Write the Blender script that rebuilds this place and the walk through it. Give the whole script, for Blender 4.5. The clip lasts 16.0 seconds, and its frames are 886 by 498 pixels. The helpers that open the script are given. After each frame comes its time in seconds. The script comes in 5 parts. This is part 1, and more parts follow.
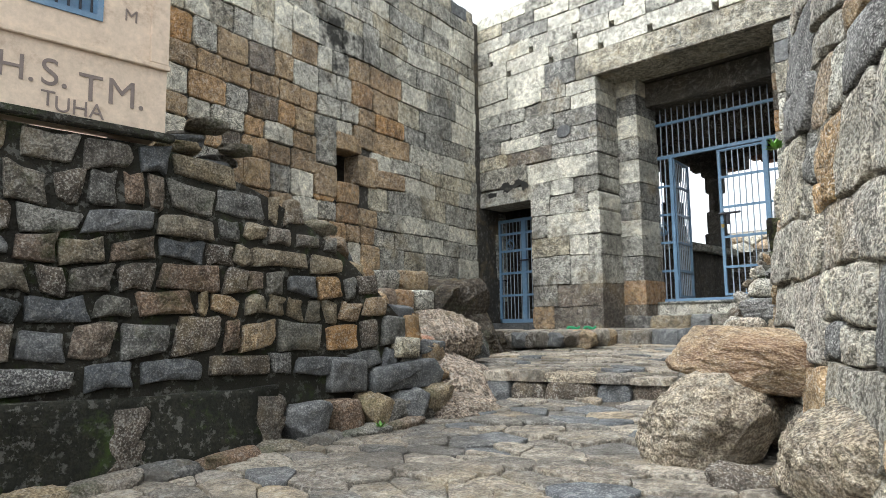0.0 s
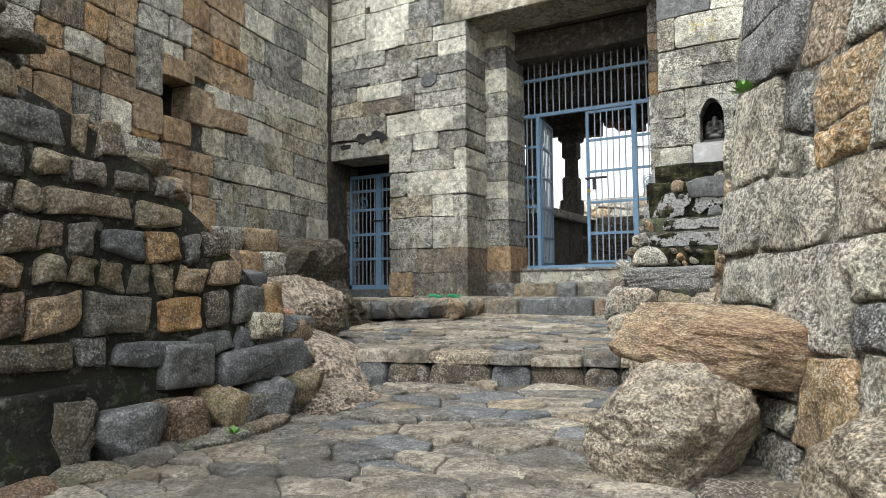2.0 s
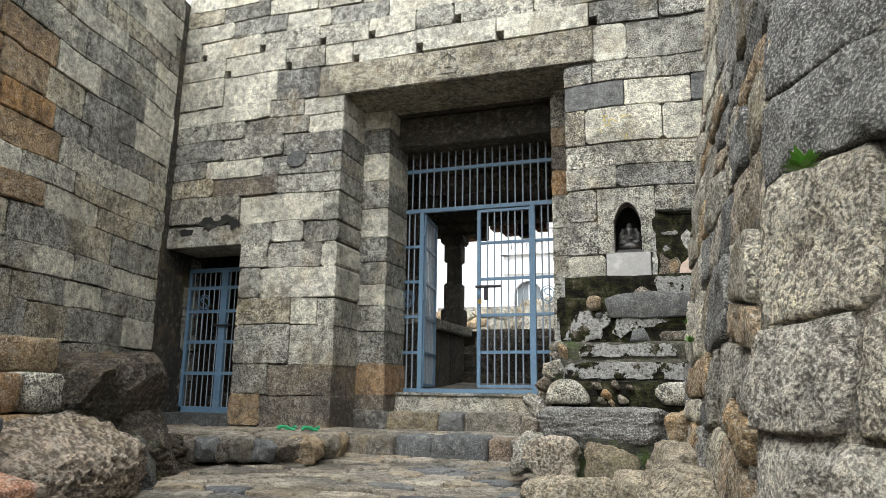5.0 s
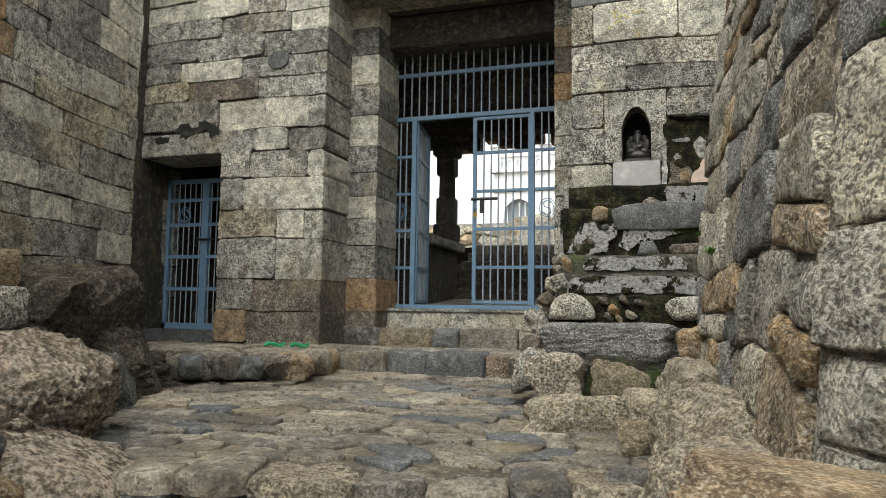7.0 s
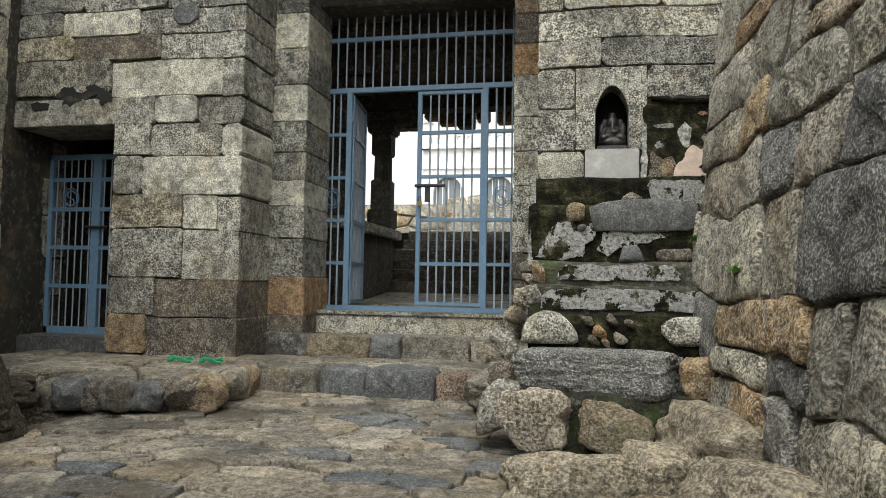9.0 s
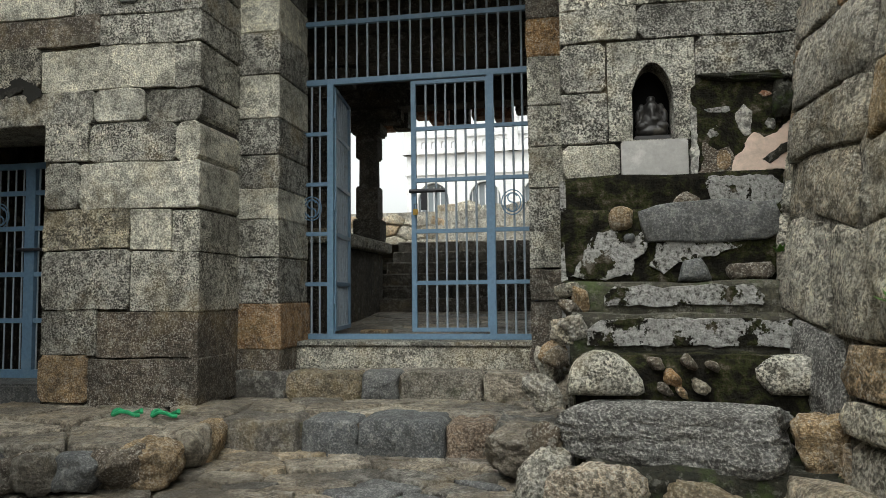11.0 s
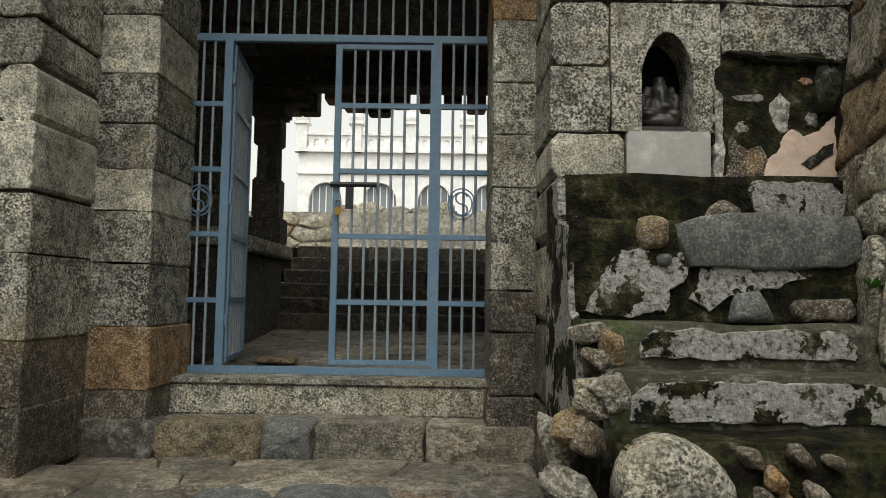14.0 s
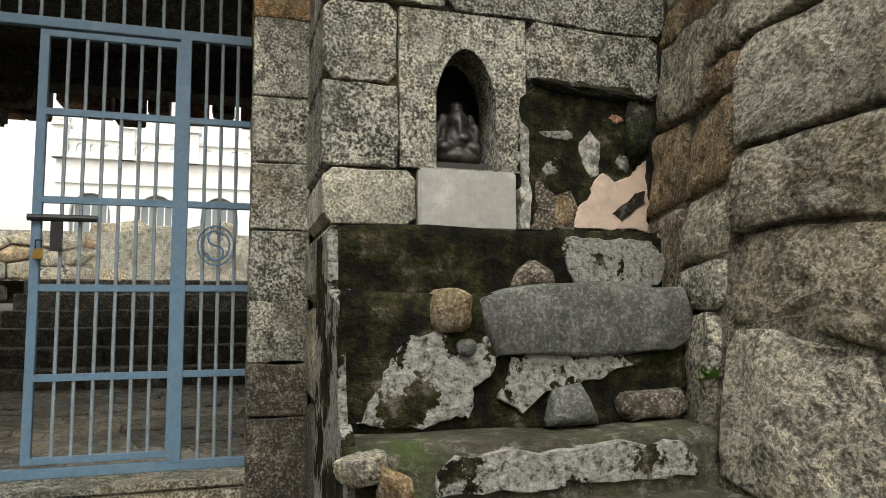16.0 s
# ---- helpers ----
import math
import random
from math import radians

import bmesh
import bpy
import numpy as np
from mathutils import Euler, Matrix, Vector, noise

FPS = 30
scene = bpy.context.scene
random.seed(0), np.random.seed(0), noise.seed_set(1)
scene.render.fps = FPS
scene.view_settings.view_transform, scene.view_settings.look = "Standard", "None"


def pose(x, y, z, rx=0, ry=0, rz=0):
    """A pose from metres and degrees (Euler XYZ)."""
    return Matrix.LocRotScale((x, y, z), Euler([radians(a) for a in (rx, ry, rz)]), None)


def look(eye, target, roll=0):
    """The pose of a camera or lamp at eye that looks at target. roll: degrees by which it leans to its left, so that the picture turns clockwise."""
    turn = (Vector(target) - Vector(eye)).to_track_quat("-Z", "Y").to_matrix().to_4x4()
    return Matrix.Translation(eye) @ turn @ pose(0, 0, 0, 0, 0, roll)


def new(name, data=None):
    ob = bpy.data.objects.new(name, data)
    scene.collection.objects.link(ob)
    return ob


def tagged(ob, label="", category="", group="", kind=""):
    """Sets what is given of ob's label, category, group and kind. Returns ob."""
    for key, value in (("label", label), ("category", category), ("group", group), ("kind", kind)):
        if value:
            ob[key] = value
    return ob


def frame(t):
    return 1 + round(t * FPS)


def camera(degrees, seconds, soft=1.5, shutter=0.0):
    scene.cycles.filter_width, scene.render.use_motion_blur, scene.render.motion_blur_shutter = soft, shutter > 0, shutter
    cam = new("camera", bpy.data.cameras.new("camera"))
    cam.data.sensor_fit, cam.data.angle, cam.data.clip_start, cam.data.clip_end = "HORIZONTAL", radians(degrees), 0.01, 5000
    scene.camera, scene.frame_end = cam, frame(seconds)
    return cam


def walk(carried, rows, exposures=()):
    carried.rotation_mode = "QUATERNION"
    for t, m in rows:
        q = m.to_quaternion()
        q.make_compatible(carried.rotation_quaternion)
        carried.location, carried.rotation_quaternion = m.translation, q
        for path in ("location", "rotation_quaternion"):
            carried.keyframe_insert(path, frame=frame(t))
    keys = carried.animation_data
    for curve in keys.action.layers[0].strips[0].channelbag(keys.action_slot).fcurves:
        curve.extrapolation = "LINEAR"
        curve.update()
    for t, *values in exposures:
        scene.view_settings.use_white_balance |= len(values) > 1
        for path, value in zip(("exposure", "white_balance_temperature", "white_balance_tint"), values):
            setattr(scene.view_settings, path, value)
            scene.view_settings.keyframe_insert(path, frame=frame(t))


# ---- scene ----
cam = camera(65.7, 16.0, soft=0.9)
PATH = [
    (0, (0.026, 0.037, 1.564), (-1.368, 1.453, 1.789), -0.8),
    (0.5, (-0.297, 0.08, 1.584), (-1.5, 1.662, 1.809), -0.9),
    (1, (-0.597, 0.156, 1.597), (-1.673, 1.834, 1.754), -1.3),
    (1.5, (-0.874, 0.438, 1.589), (-1.956, 2.116, 1.721), 0.0),
    (2, (-1.164, 0.728, 1.643), (-2.164, 2.457, 1.755), -0.5),
    (2.5, (-1.485, 1.068, 1.79), (-2.307, 2.891, 1.843), -1.4),
    (3, (-1.685, 1.422, 1.834), (-2.453, 3.264, 1.959), 0.1),
    (3.5, (-1.858, 1.788, 1.862), (-2.58, 3.651, 1.95), -1.2),
    (4, (-2.049, 2.12, 1.9), (-2.746, 3.96, 2.256), -0.2),
    (4.2, (-2.087, 2.199, 1.924), (-2.732, 4.044, 2.345), 0.5),
    (6.3, (-2.085, 2.62, 1.986), (-2.715, 4.498, 2.26), 0.8),
    (6.5, (-2.123, 2.661, 1.966), (-2.752, 4.544, 2.2), 1.7),
    (7, (-2.312, 2.841, 1.949), (-2.921, 4.739, 2.122), 0.8),
    (7.5, (-2.471, 3.048, 1.986), (-3.004, 4.971, 2.112), 1.7),
    (8, (-2.616, 3.326, 2.065), (-3.125, 5.251, 2.251), 1.8),
    (8.5, (-2.708, 3.604, 2.203), (-3.16, 5.551, 2.286), 0.7),
    (8.7, (-2.761, 3.701, 2.236), (-3.156, 5.659, 2.341), 1.0),
    (10.8, (-3.154, 4.916, 2.375), (-3.564, 6.872, 2.444), 0.8),
    (11, (-3.232, 4.995, 2.415), (-3.581, 6.96, 2.538), -0.6),
    (11.5, (-3.317, 5.154, 2.49), (-3.656, 7.082, 2.901), -0.5),
    (12, (-3.378, 5.362, 2.58), (-3.767, 7.192, 3.287), -0.7),
    (12.5, (-3.478, 5.505, 2.58), (-3.881, 7.388, 3.121), 0.3),
    (13, (-3.663, 5.783, 2.549), (-3.943, 7.733, 2.893), 0.6),
    (13.5, (-3.765, 6.002, 2.58), (-3.816, 7.992, 2.771), 2.8),
    (14, (-3.811, 6.338, 2.563), (-3.829, 8.334, 2.698), 0.9),
    (14.5, (-3.798, 6.673, 2.7), (-3.641, 8.667, 2.711), 1.5),
    (15, (-3.752, 6.85, 2.792), (-3.389, 8.816, 2.846), 1.1),
    (15.5, (-3.675, 7.066, 2.833), (-3.236, 9.011, 2.991), 0.7),
    (16, (-3.573, 7.231, 2.866), (-3.008, 9.141, 3.046), -0.3),
]
walk(cam, [(t, look(eye, target, roll)) for t, eye, target, roll in PATH], [(0, 1.08, 6100, 8), (1, 1.0, 6200, 8), (4, 0.93, 6200, 8), (6.5, 0.46, 6600, 6), (8.5, 0.5, 6550, 6), (11, 0.16, 6550, 4), (12, 0.2, 6550, 5), (13, -0.15, 6750, 5), (14.5, 0.1, 7000, 4), (16, 0.35, 7100, 5)])

# ---- light ----
world = bpy.data.worlds.new("overcast")
scene.world = world
world.use_nodes = True
wn, wl = world.node_tree.nodes, world.node_tree.links
sky = wn.new("ShaderNodeTexSky")
sky.sky_type = 'NISHITA'
sky.sun_disc = False
sky.sun_elevation, sky.sun_rotation = radians(62), radians(200)
sky.air_density, sky.dust_density, sky.ozone_density = 1.0, 4.0, 1.0
soft_sky = wn.new("ShaderNodeHueSaturation")
soft_sky.inputs["Saturation"].default_value = 0.10
soft_sky.inputs["Value"].default_value = 1.7
wl.new(sky.outputs[0], soft_sky.inputs["Color"])
wl.new(soft_sky.outputs[0], wn["Background"].inputs["Color"])
wn["Background"].inputs["Strength"].default_value = 0.15
sun = new("sun", bpy.data.lights.new("sun", 'SUN'))
sun.data.energy, sun.data.angle, sun.data.color = 0.6, radians(50), (1.0, 0.985, 0.96)
sun.matrix_world = look((-1.5, -5.0, 12.0), (-4.0, 8.0, 0.0))


# ---- materials ----
def nodes_of(name):
    m = bpy.data.materials.new(name)
    m.use_nodes = True
    nt = m.node_tree
    return m, nt, nt.nodes["Principled BSDF"]


def ramp(nt, stops, mode='LINEAR'):
    r = nt.nodes.new("ShaderNodeValToRGB")
    r.color_ramp.interpolation = mode
    el = r.color_ramp.elements
    while len(el) < len(stops):
        el.new(0.5)
    for e, (p, c) in zip(el, stops):
        e.position, e.color = p, (*c, 1.0)
    return r


def tex_noise(nt, vec, scale, detail=5.0, rough=0.6):
    n = nt.nodes.new("ShaderNodeTexNoise")
    n.inputs["Scale"].default_value, n.inputs["Detail"].default_value, n.inputs["Roughness"].default_value = scale, detail, rough
    if vec is not None:
        nt.links.new(vec, n.inputs["Vector"])
    return n


def mixed(nt, fac, a, b, mode='MIX'):
    m = nt.nodes.new("ShaderNodeMix")
    m.data_type, m.blend_type = 'RGBA', mode
    for sock, v in ((m.inputs[0], fac), (m.inputs[6], a), (m.inputs[7], b)):
        if isinstance(v, (int, float)):
            sock.default_value = v
        elif isinstance(v, tuple):
            sock.default_value = (*v, 1.0)
        else:
            nt.links.new(v, sock)
    return m.outputs[2]


def stone_mat(name, palette, pit=0.6, pit_scale=72.0, pit_colour=(0.05, 0.045, 0.04), stain=0.35, stain_colour=(0.05, 0.048, 0.042),
              bump=0.5, rough=0.9, speck=0.5, lichen=0.45, ochre=0.35, deep=0.03, band=0.0, moss=0.0, chisel=0.0, grit=0.4, stretch=(1, 1, 1)):
    """Weathered stone: the base colour goes by the piece, with grain, chisel pits, stains, bands and moss."""
    m, nt, bsdf = nodes_of(name)
    tc = nt.nodes.new("ShaderNodeTexCoord")
    mp = nt.nodes.new("ShaderNodeMapping")
    mp.inputs["Scale"].default_value = stretch
    nt.links.new(tc.outputs["Object"], mp.inputs[0])
    vec = mp.outputs[0]
    info, geo = nt.nodes.new("ShaderNodeObjectInfo"), nt.nodes.new("ShaderNodeNewGeometry")
    add, fr = nt.nodes.new("ShaderNodeMath"), nt.nodes.new("ShaderNodeMath")
    add.operation, fr.operation = 'ADD', 'FRACT'
    nt.links.new(info.outputs["Random"], add.inputs[0])
    nt.links.new(geo.outputs["Random Per Island"], add.inputs[1])
    nt.links.new(add.outputs[0], fr.inputs[0])
    base = ramp(nt, [(i / max(1, len(palette) - 1), c) for i, c in enumerate(palette)])
    nt.links.new(fr.outputs[0], base.inputs[0])
    big = tex_noise(nt, vec, 2.3, 6, 0.65)
    mid = tex_noise(nt, vec, 11.0, 6, 0.7)
    fine = tex_noise(nt, vec, pit_scale, 5, 0.62)
    grain = ramp(nt, [(0.36, (0.42, 0.415, 0.40)), (0.5, (1, 1, 1)), (0.62, (1.6, 1.58, 1.52))])
    nt.links.new(fine.outputs[0], grain.inputs[0])
    tone = ramp(nt, [(0.30, (0.36, 0.35, 0.335)), (0.5, (1.06, 1.06, 1.05)), (0.70, (1.7, 1.67, 1.58))])
    nt.links.new(mid.outputs[0], tone.inputs[0])
    col = mixed(nt, 0.85, base.outputs[0], tone.outputs[0], 'MULTIPLY')
    broad = ramp(nt, [(0.32, (0.68, 0.67, 0.65)), (0.5, (1, 1, 1)), (0.68, (1.22, 1.21, 1.18))])
    nt.links.new(big.outputs[0], broad.inputs[0])
    col = mixed(nt, 0.9, col, broad.outputs[0], 'MULTIPLY')
    col = mixed(nt, grit, col, grain.outputs[0], 'MULTIPLY')
    if band:
        wv = nt.nodes.new("ShaderNodeTexWave")
        wv.bands_direction = 'Z'
        wv.inputs["Scale"].default_value, wv.inputs["Distortion"].default_value = 5.0, 7.0
        wv.inputs["Detail"].default_value, wv.inputs["Detail Scale"].default_value = 5.0, 1.6
        nt.links.new(vec, wv.inputs["Vector"])
        wr = ramp(nt, [(0.15, (0.55, 0.5, 0.45)), (0.6, (1.1, 1.08, 1.0))])
        nt.links.new(wv.outputs[0], wr.inputs[0])
        col = mixed(nt, band, col, wr.outputs[0], 'MULTIPLY')
    pits = ramp(nt, [(0.455, (1, 1, 1)), (0.505, (0, 0, 0))])
    nt.links.new(fine.outputs[0], pits.inputs[0])
    own = ramp(nt, [(0.0, (0.5,) * 3), (0.3, (1.0,) * 3), (0.5, (0.55,) * 3), (0.75, (1.0,) * 3), (1.0, (0.5,) * 3)])
    nt.links.new(fr.outputs[0], own.inputs[0])
    coarse = tex_noise(nt, vec, 4.5, 4, 0.6)
    patch = ramp(nt, [(0.36, (0.5 * pit,) * 3), (0.56, (pit,) * 3)])
    nt.links.new(coarse.outputs[0], patch.inputs[0])
    much = mixed(nt, 1.0, own.outputs[0], patch.outputs[0], 'MULTIPLY')
    pf = nt.nodes.new("ShaderNodeMath")
    pf.operation = 'MULTIPLY'
    nt.links.new(much, pf.inputs[1])
    nt.links.new(pits.outputs[0], pf.inputs[0])
    col = mixed(nt, pf.outputs[0], col, pit_colour)
    if chisel:
        # rows of small chisel pits
        wob = nt.nodes.new("ShaderNodeVectorMath")
        wob.operation = 'MULTIPLY_ADD'
        wob.inputs[1].default_value = (0.012, 0.012, 0.012)
        nt.links.new(mid.outputs[1], wob.inputs[0])
        nt.links.new(vec, wob.inputs[2])
        vo = nt.nodes.new("ShaderNodeTexVoronoi")
        vo.inputs["Scale"].default_value, vo.inputs["Randomness"].default_value = 42.0, 0.8
        nt.links.new(wob.outputs[0], vo.inputs["Vector"])
        dots = ramp(nt, [(0.22, (chisel,) * 3), (0.40, (0, 0, 0))])
        nt.links.new(vo.outputs["Distance"], dots.inputs[0])
        worn = ramp(nt, [(0.40, (0, 0, 0)), (0.52, (1, 1, 1))])
        nt.links.new(coarse.outputs[0], worn.inputs[0])
        col = mixed(nt, mixed(nt, 1.0, dots.outputs[0], worn.outputs[0], 'MULTIPLY'), col, pit_colour)
    specks = ramp(nt, [(0.54, (0, 0, 0)), (0.61, (1, 1, 1))])
    nt.links.new(fine.outputs[0], specks.inputs[0])
    sf = nt.nodes.new("ShaderNodeMath")
    sf.operation = 'MULTIPLY'
    sf.inputs[1].default_value = speck
    nt.links.new(specks.outputs[0], sf.inputs[0])
    col = mixed(nt, sf.outputs[0], col, (0.70, 0.68, 0.61))
    if lichen:
        li = tex_noise(nt, vec, 14.0, 8, 0.72)
        for lo, hi, amount, tone_c in ((0.54, 0.575, lichen, (0.03, 0.029, 0.024)), (0.45, 0.41, lichen * 0.6, (0.64, 0.625, 0.56))):
            lr = ramp(nt, [(min(lo, hi), (0, 0, 0) if lo < hi else (amount,) * 3), (max(lo, hi), (amount,) * 3 if lo < hi else (0, 0, 0))])
            nt.links.new(li.outputs[0], lr.inputs[0])
            col = mixed(nt, lr.outputs[0], col, tone_c)
    if ochre:
        oc = tex_noise(nt, vec, 1.9, 7, 0.68)
        orr = ramp(nt, [(0.53, (0, 0, 0)), (0.64, (ochre,) * 3)])
        nt.links.new(oc.outputs[1], orr.inputs[0])
        col = mixed(nt, orr.outputs[0], col, (0.36, 0.27, 0.13))
    st = tex_noise(nt, vec, 1.1, 8, 0.72)
    sr = ramp(nt, [(0.49, (0, 0, 0)), (0.58, (1, 1, 1))])
    nt.links.new(st.outputs[0], sr.inputs[0])
    stf = nt.nodes.new("ShaderNodeMath")
    stf.operation = 'MULTIPLY'
    stf.inputs[1].default_value = stain
    nt.links.new(sr.outputs[0], stf.inputs[0])
    col = mixed(nt, stf.outputs[0], col, stain_colour)
    if moss:
        mo = tex_noise(nt, vec, 3.1, 7, 0.7)
        mr = ramp(nt, [(0.55, (0, 0, 0)), (0.68, (moss, moss, moss))])
        nt.links.new(mo.outputs[0], mr.inputs[0])
        col = mixed(nt, mr.outputs[0], col, (0.05, 0.085, 0.014))
    nt.links.new(col, bsdf.inputs["Base Color"])
    rr = ramp(nt, [(0.3, (rough - 0.2,) * 3), (0.7, (min(1, rough + 0.08),) * 3)])
    nt.links.new(mid.outputs[0], rr.inputs[0])
    nt.links.new(rr.outputs[0], bsdf.inputs["Roughness"])
    bsdf.inputs["Specular IOR Level"].default_value = 0.22
    hs = nt.nodes.new("ShaderNodeMath")
    hs.operation = 'MULTIPLY_ADD'
    hs.inputs[1].default_value = 0.6
    nt.links.new(fine.outputs[0], hs.inputs[0])
    nt.links.new(mid.outputs[0], hs.inputs[2])
    bp = nt.nodes.new("ShaderNodeBump")
    bp.inputs["Strength"].default_value, bp.inputs["Distance"].default_value = min(1.0, bump), deep
    nt.links.new(hs.outputs[0], bp.inputs["Height"])
    nt.links.new(bp.outputs[0], bsdf.inputs["Normal"])
    return m


def plain_mat(name, colour, rough=0.6, metal=0.0, wear=None, wear_amount=0.4, scale=14.0, bump=0.15, moss=0.0):
    """Paint, plaster or metal with stains and fine relief."""
    m, nt, bsdf = nodes_of(name)
    tc = nt.nodes.new("ShaderNodeTexCoord")
    n1, n2 = tex_noise(nt, tc.outputs["Object"], scale, 6, 0.7), tex_noise(nt, tc.outputs["Object"], scale * 0.2, 7, 0.7)
    tone = ramp(nt, [(0.3, tuple(c * 0.8 for c in colour)), (0.7, tuple(min(1, c * 1.1) for c in colour))])
    nt.links.new(n1.outputs[0], tone.inputs[0])
    col = tone.outputs[0]
    if wear:
        w = ramp(nt, [(0.54, (0, 0, 0)), (0.66, (wear_amount,) * 3)])
        nt.links.new(n2.outputs[0], w.inputs[0])
        col = mixed(nt, w.outputs[0], col, wear)
    nt.links.new(col, bsdf.inputs["Base Color"])
    bsdf.inputs["Roughness"].default_value, bsdf.inputs["Metallic"].default_value = rough, metal
    bp = nt.nodes.new("ShaderNodeBump")
    bp.inputs["Strength"].default_value, bp.inputs["Distance"].default_value = bump, 0.02
    nt.links.new(n1.outputs[0], bp.inputs["Height"])
    nt.links.new(bp.outputs[0], bsdf.inputs["Normal"])
    return m


GREY = [(0.22, 0.22, 0.205), (0.44, 0.43, 0.375), (0.32, 0.315, 0.29), (0.55, 0.53, 0.455), (0.36, 0.35, 0.305), (0.49, 0.475, 0.415), (0.20, 0.20, 0.19), (0.43, 0.385, 0.285), (0.50, 0.465, 0.365)]
granite = stone_mat("pecked grey granite", GREY, pit=0.9, pit_colour=(0.03, 0.029, 0.024), stain=0.5, bump=1.0, speck=0.4, lichen=0.6, chisel=0.8, grit=0.8)
granite_pale = stone_mat("pale smooth granite", [(0.52, 0.50, 0.425), (0.61, 0.59, 0.50), (0.49, 0.48, 0.42)], pit=0.5, stain=0.3, bump=0.8, speck=0.4, lichen=0.4, chisel=0.3, grit=0.6)
granite_dark = stone_mat("dark bluish granite", [(0.075, 0.082, 0.09), (0.12, 0.123, 0.125)], pit=0.3, stain=0.3, speck=0.12, lichen=0.2, ochre=0.0)
granite_black = stone_mat("black-streaked granite", [(0.36, 0.35, 0.31), (0.42, 0.41, 0.36)], pit=0.6, stain=0.95, stain_colour=(0.018, 0.018, 0.015), bump=0.9)
laterite = stone_mat("orange weathered block", [(0.42, 0.235, 0.09), (0.45, 0.31, 0.17), (0.33, 0.24, 0.15), (0.46, 0.34, 0.20), (0.30, 0.165, 0.075)], pit=0.5,
                     pit_colour=(0.09, 0.05, 0.03), stain=0.4, bump=1.0, deep=0.05)
stained = stone_mat("water-stained brown block", [(0.15, 0.12, 0.09), (0.20, 0.165, 0.13), (0.12, 0.10, 0.08)], pit=0.5, pit_scale=70, stain=0.5, bump=1.0, deep=0.05)
# stone for roofed places: their shade is put into its dark base colour
hall_mat = stone_mat("hall stone toned dark for shade", [(0.05, 0.044, 0.037), (0.08, 0.07, 0.057), (0.042, 0.038, 0.032)], pit=0.5, stain=0.5, bump=1.0, speck=0.2, lichen=0.25, ochre=0.15)
bedrock_mat = stone_mat("dark layered bedrock", [(0.10, 0.083, 0.066), (0.14, 0.117, 0.094)], pit=0.6, pit_scale=45, stain=0.5, stain_colour=(0.03, 0.026, 0.02), bump=1.0, deep=0.1, speck=0.15, lichen=0.35, band=0.7, moss=0.25)
rubble_mat = stone_mat("mossy rubble stone", [(0.18, 0.175, 0.155), (0.30, 0.24, 0.155), (0.095, 0.105, 0.112), (0.36, 0.28, 0.17), (0.15, 0.15, 0.137), (0.24, 0.155, 0.10), (0.28, 0.27, 0.24), (0.11, 0.115, 0.118)],
                       pit=0.5, pit_scale=64, stain=0.4, stain_colour=(0.04, 0.042, 0.03), bump=1.0, moss=0.4, deep=0.06, speck=0.25, lichen=0.3)
bastion_mat = stone_mat("rough wall boulder stone", [(0.62, 0.52, 0.37), (0.48, 0.465, 0.41), (0.70, 0.63, 0.49), (0.32, 0.32, 0.31), (0.62, 0.41, 0.20), (0.55, 0.51, 0.44), (0.70, 0.65, 0.53), (0.42, 0.41, 0.39)],
                        pit=0.6, pit_scale=50, stain=0.35, bump=1.0, deep=0.1, lichen=0.4, speck=0.75, chisel=0.45, ochre=0.5, grit=0.6)
bastion_pale = stone_mat("pale gritty wall boulder", [(0.68, 0.63, 0.53), (0.60, 0.56, 0.48), (0.66, 0.58, 0.44)], pit=0.6, pit_scale=50, stain=0.4, bump=1.0, deep=0.1, lichen=0.4, speck=0.8, chisel=0.4)
flag_mat = stone_mat("worn paving stone", [(0.25, 0.215, 0.17), (0.42, 0.375, 0.305), (0.17, 0.15, 0.125), (0.44, 0.39, 0.32), (0.11, 0.112, 0.112), (0.30, 0.26, 0.205), (0.16, 0.155, 0.145), (0.38, 0.31, 0.22)], pit=0.5, pit_scale=52,
                     stain=0.6, stain_colour=(0.085, 0.075, 0.06), bump=1.0, rough=0.6, deep=0.05, lichen=0.5, speck=0.15, grit=0.2)
boulder_mat = stone_mat("banded gneiss boulder", [(0.43, 0.37, 0.285), (0.49, 0.43, 0.34)], pit=0.7, pit_scale=60, stain=0.35, stain_colour=(0.14, 0.10, 0.065), bump=1.0, band=0.6, deep=0.08, lichen=0.35, speck=0.3)
slab_mat = stone_mat("brown layered boulder", [(0.37, 0.26, 0.155), (0.44, 0.33, 0.21)], pit=0.6, pit_scale=70, stain=0.45, stain_colour=(0.16, 0.075, 0.045), bump=1.0, band=0.5, deep=0.06, lichen=0.15, stretch=(0.7, 1.2, 1.5))
grit_mat = stone_mat("pinkish pebbly lime concrete", [(0.58, 0.485, 0.385), (0.52, 0.42, 0.33)], pit=0.85, pit_scale=30, pit_colour=(0.07, 0.052, 0.04), stain=0.3, bump=1.0, deep=0.14, speck=0.5, chisel=0.4)
mortar = stone_mat("dark earthy joint", [(0.022, 0.021, 0.016), (0.035, 0.032, 0.024)], pit=0.5, stain=0.5, stain_colour=(0.02, 0.022, 0.015), bump=0.9, moss=0.5, speck=0.0, lichen=0.25, ochre=0.0)
joint = stone_mat("grey lime joint", [(0.035, 0.033, 0.028), (0.055, 0.05, 0.042)], pit=0.5, stain=0.4, bump=0.7, speck=0.0, lichen=0.25)
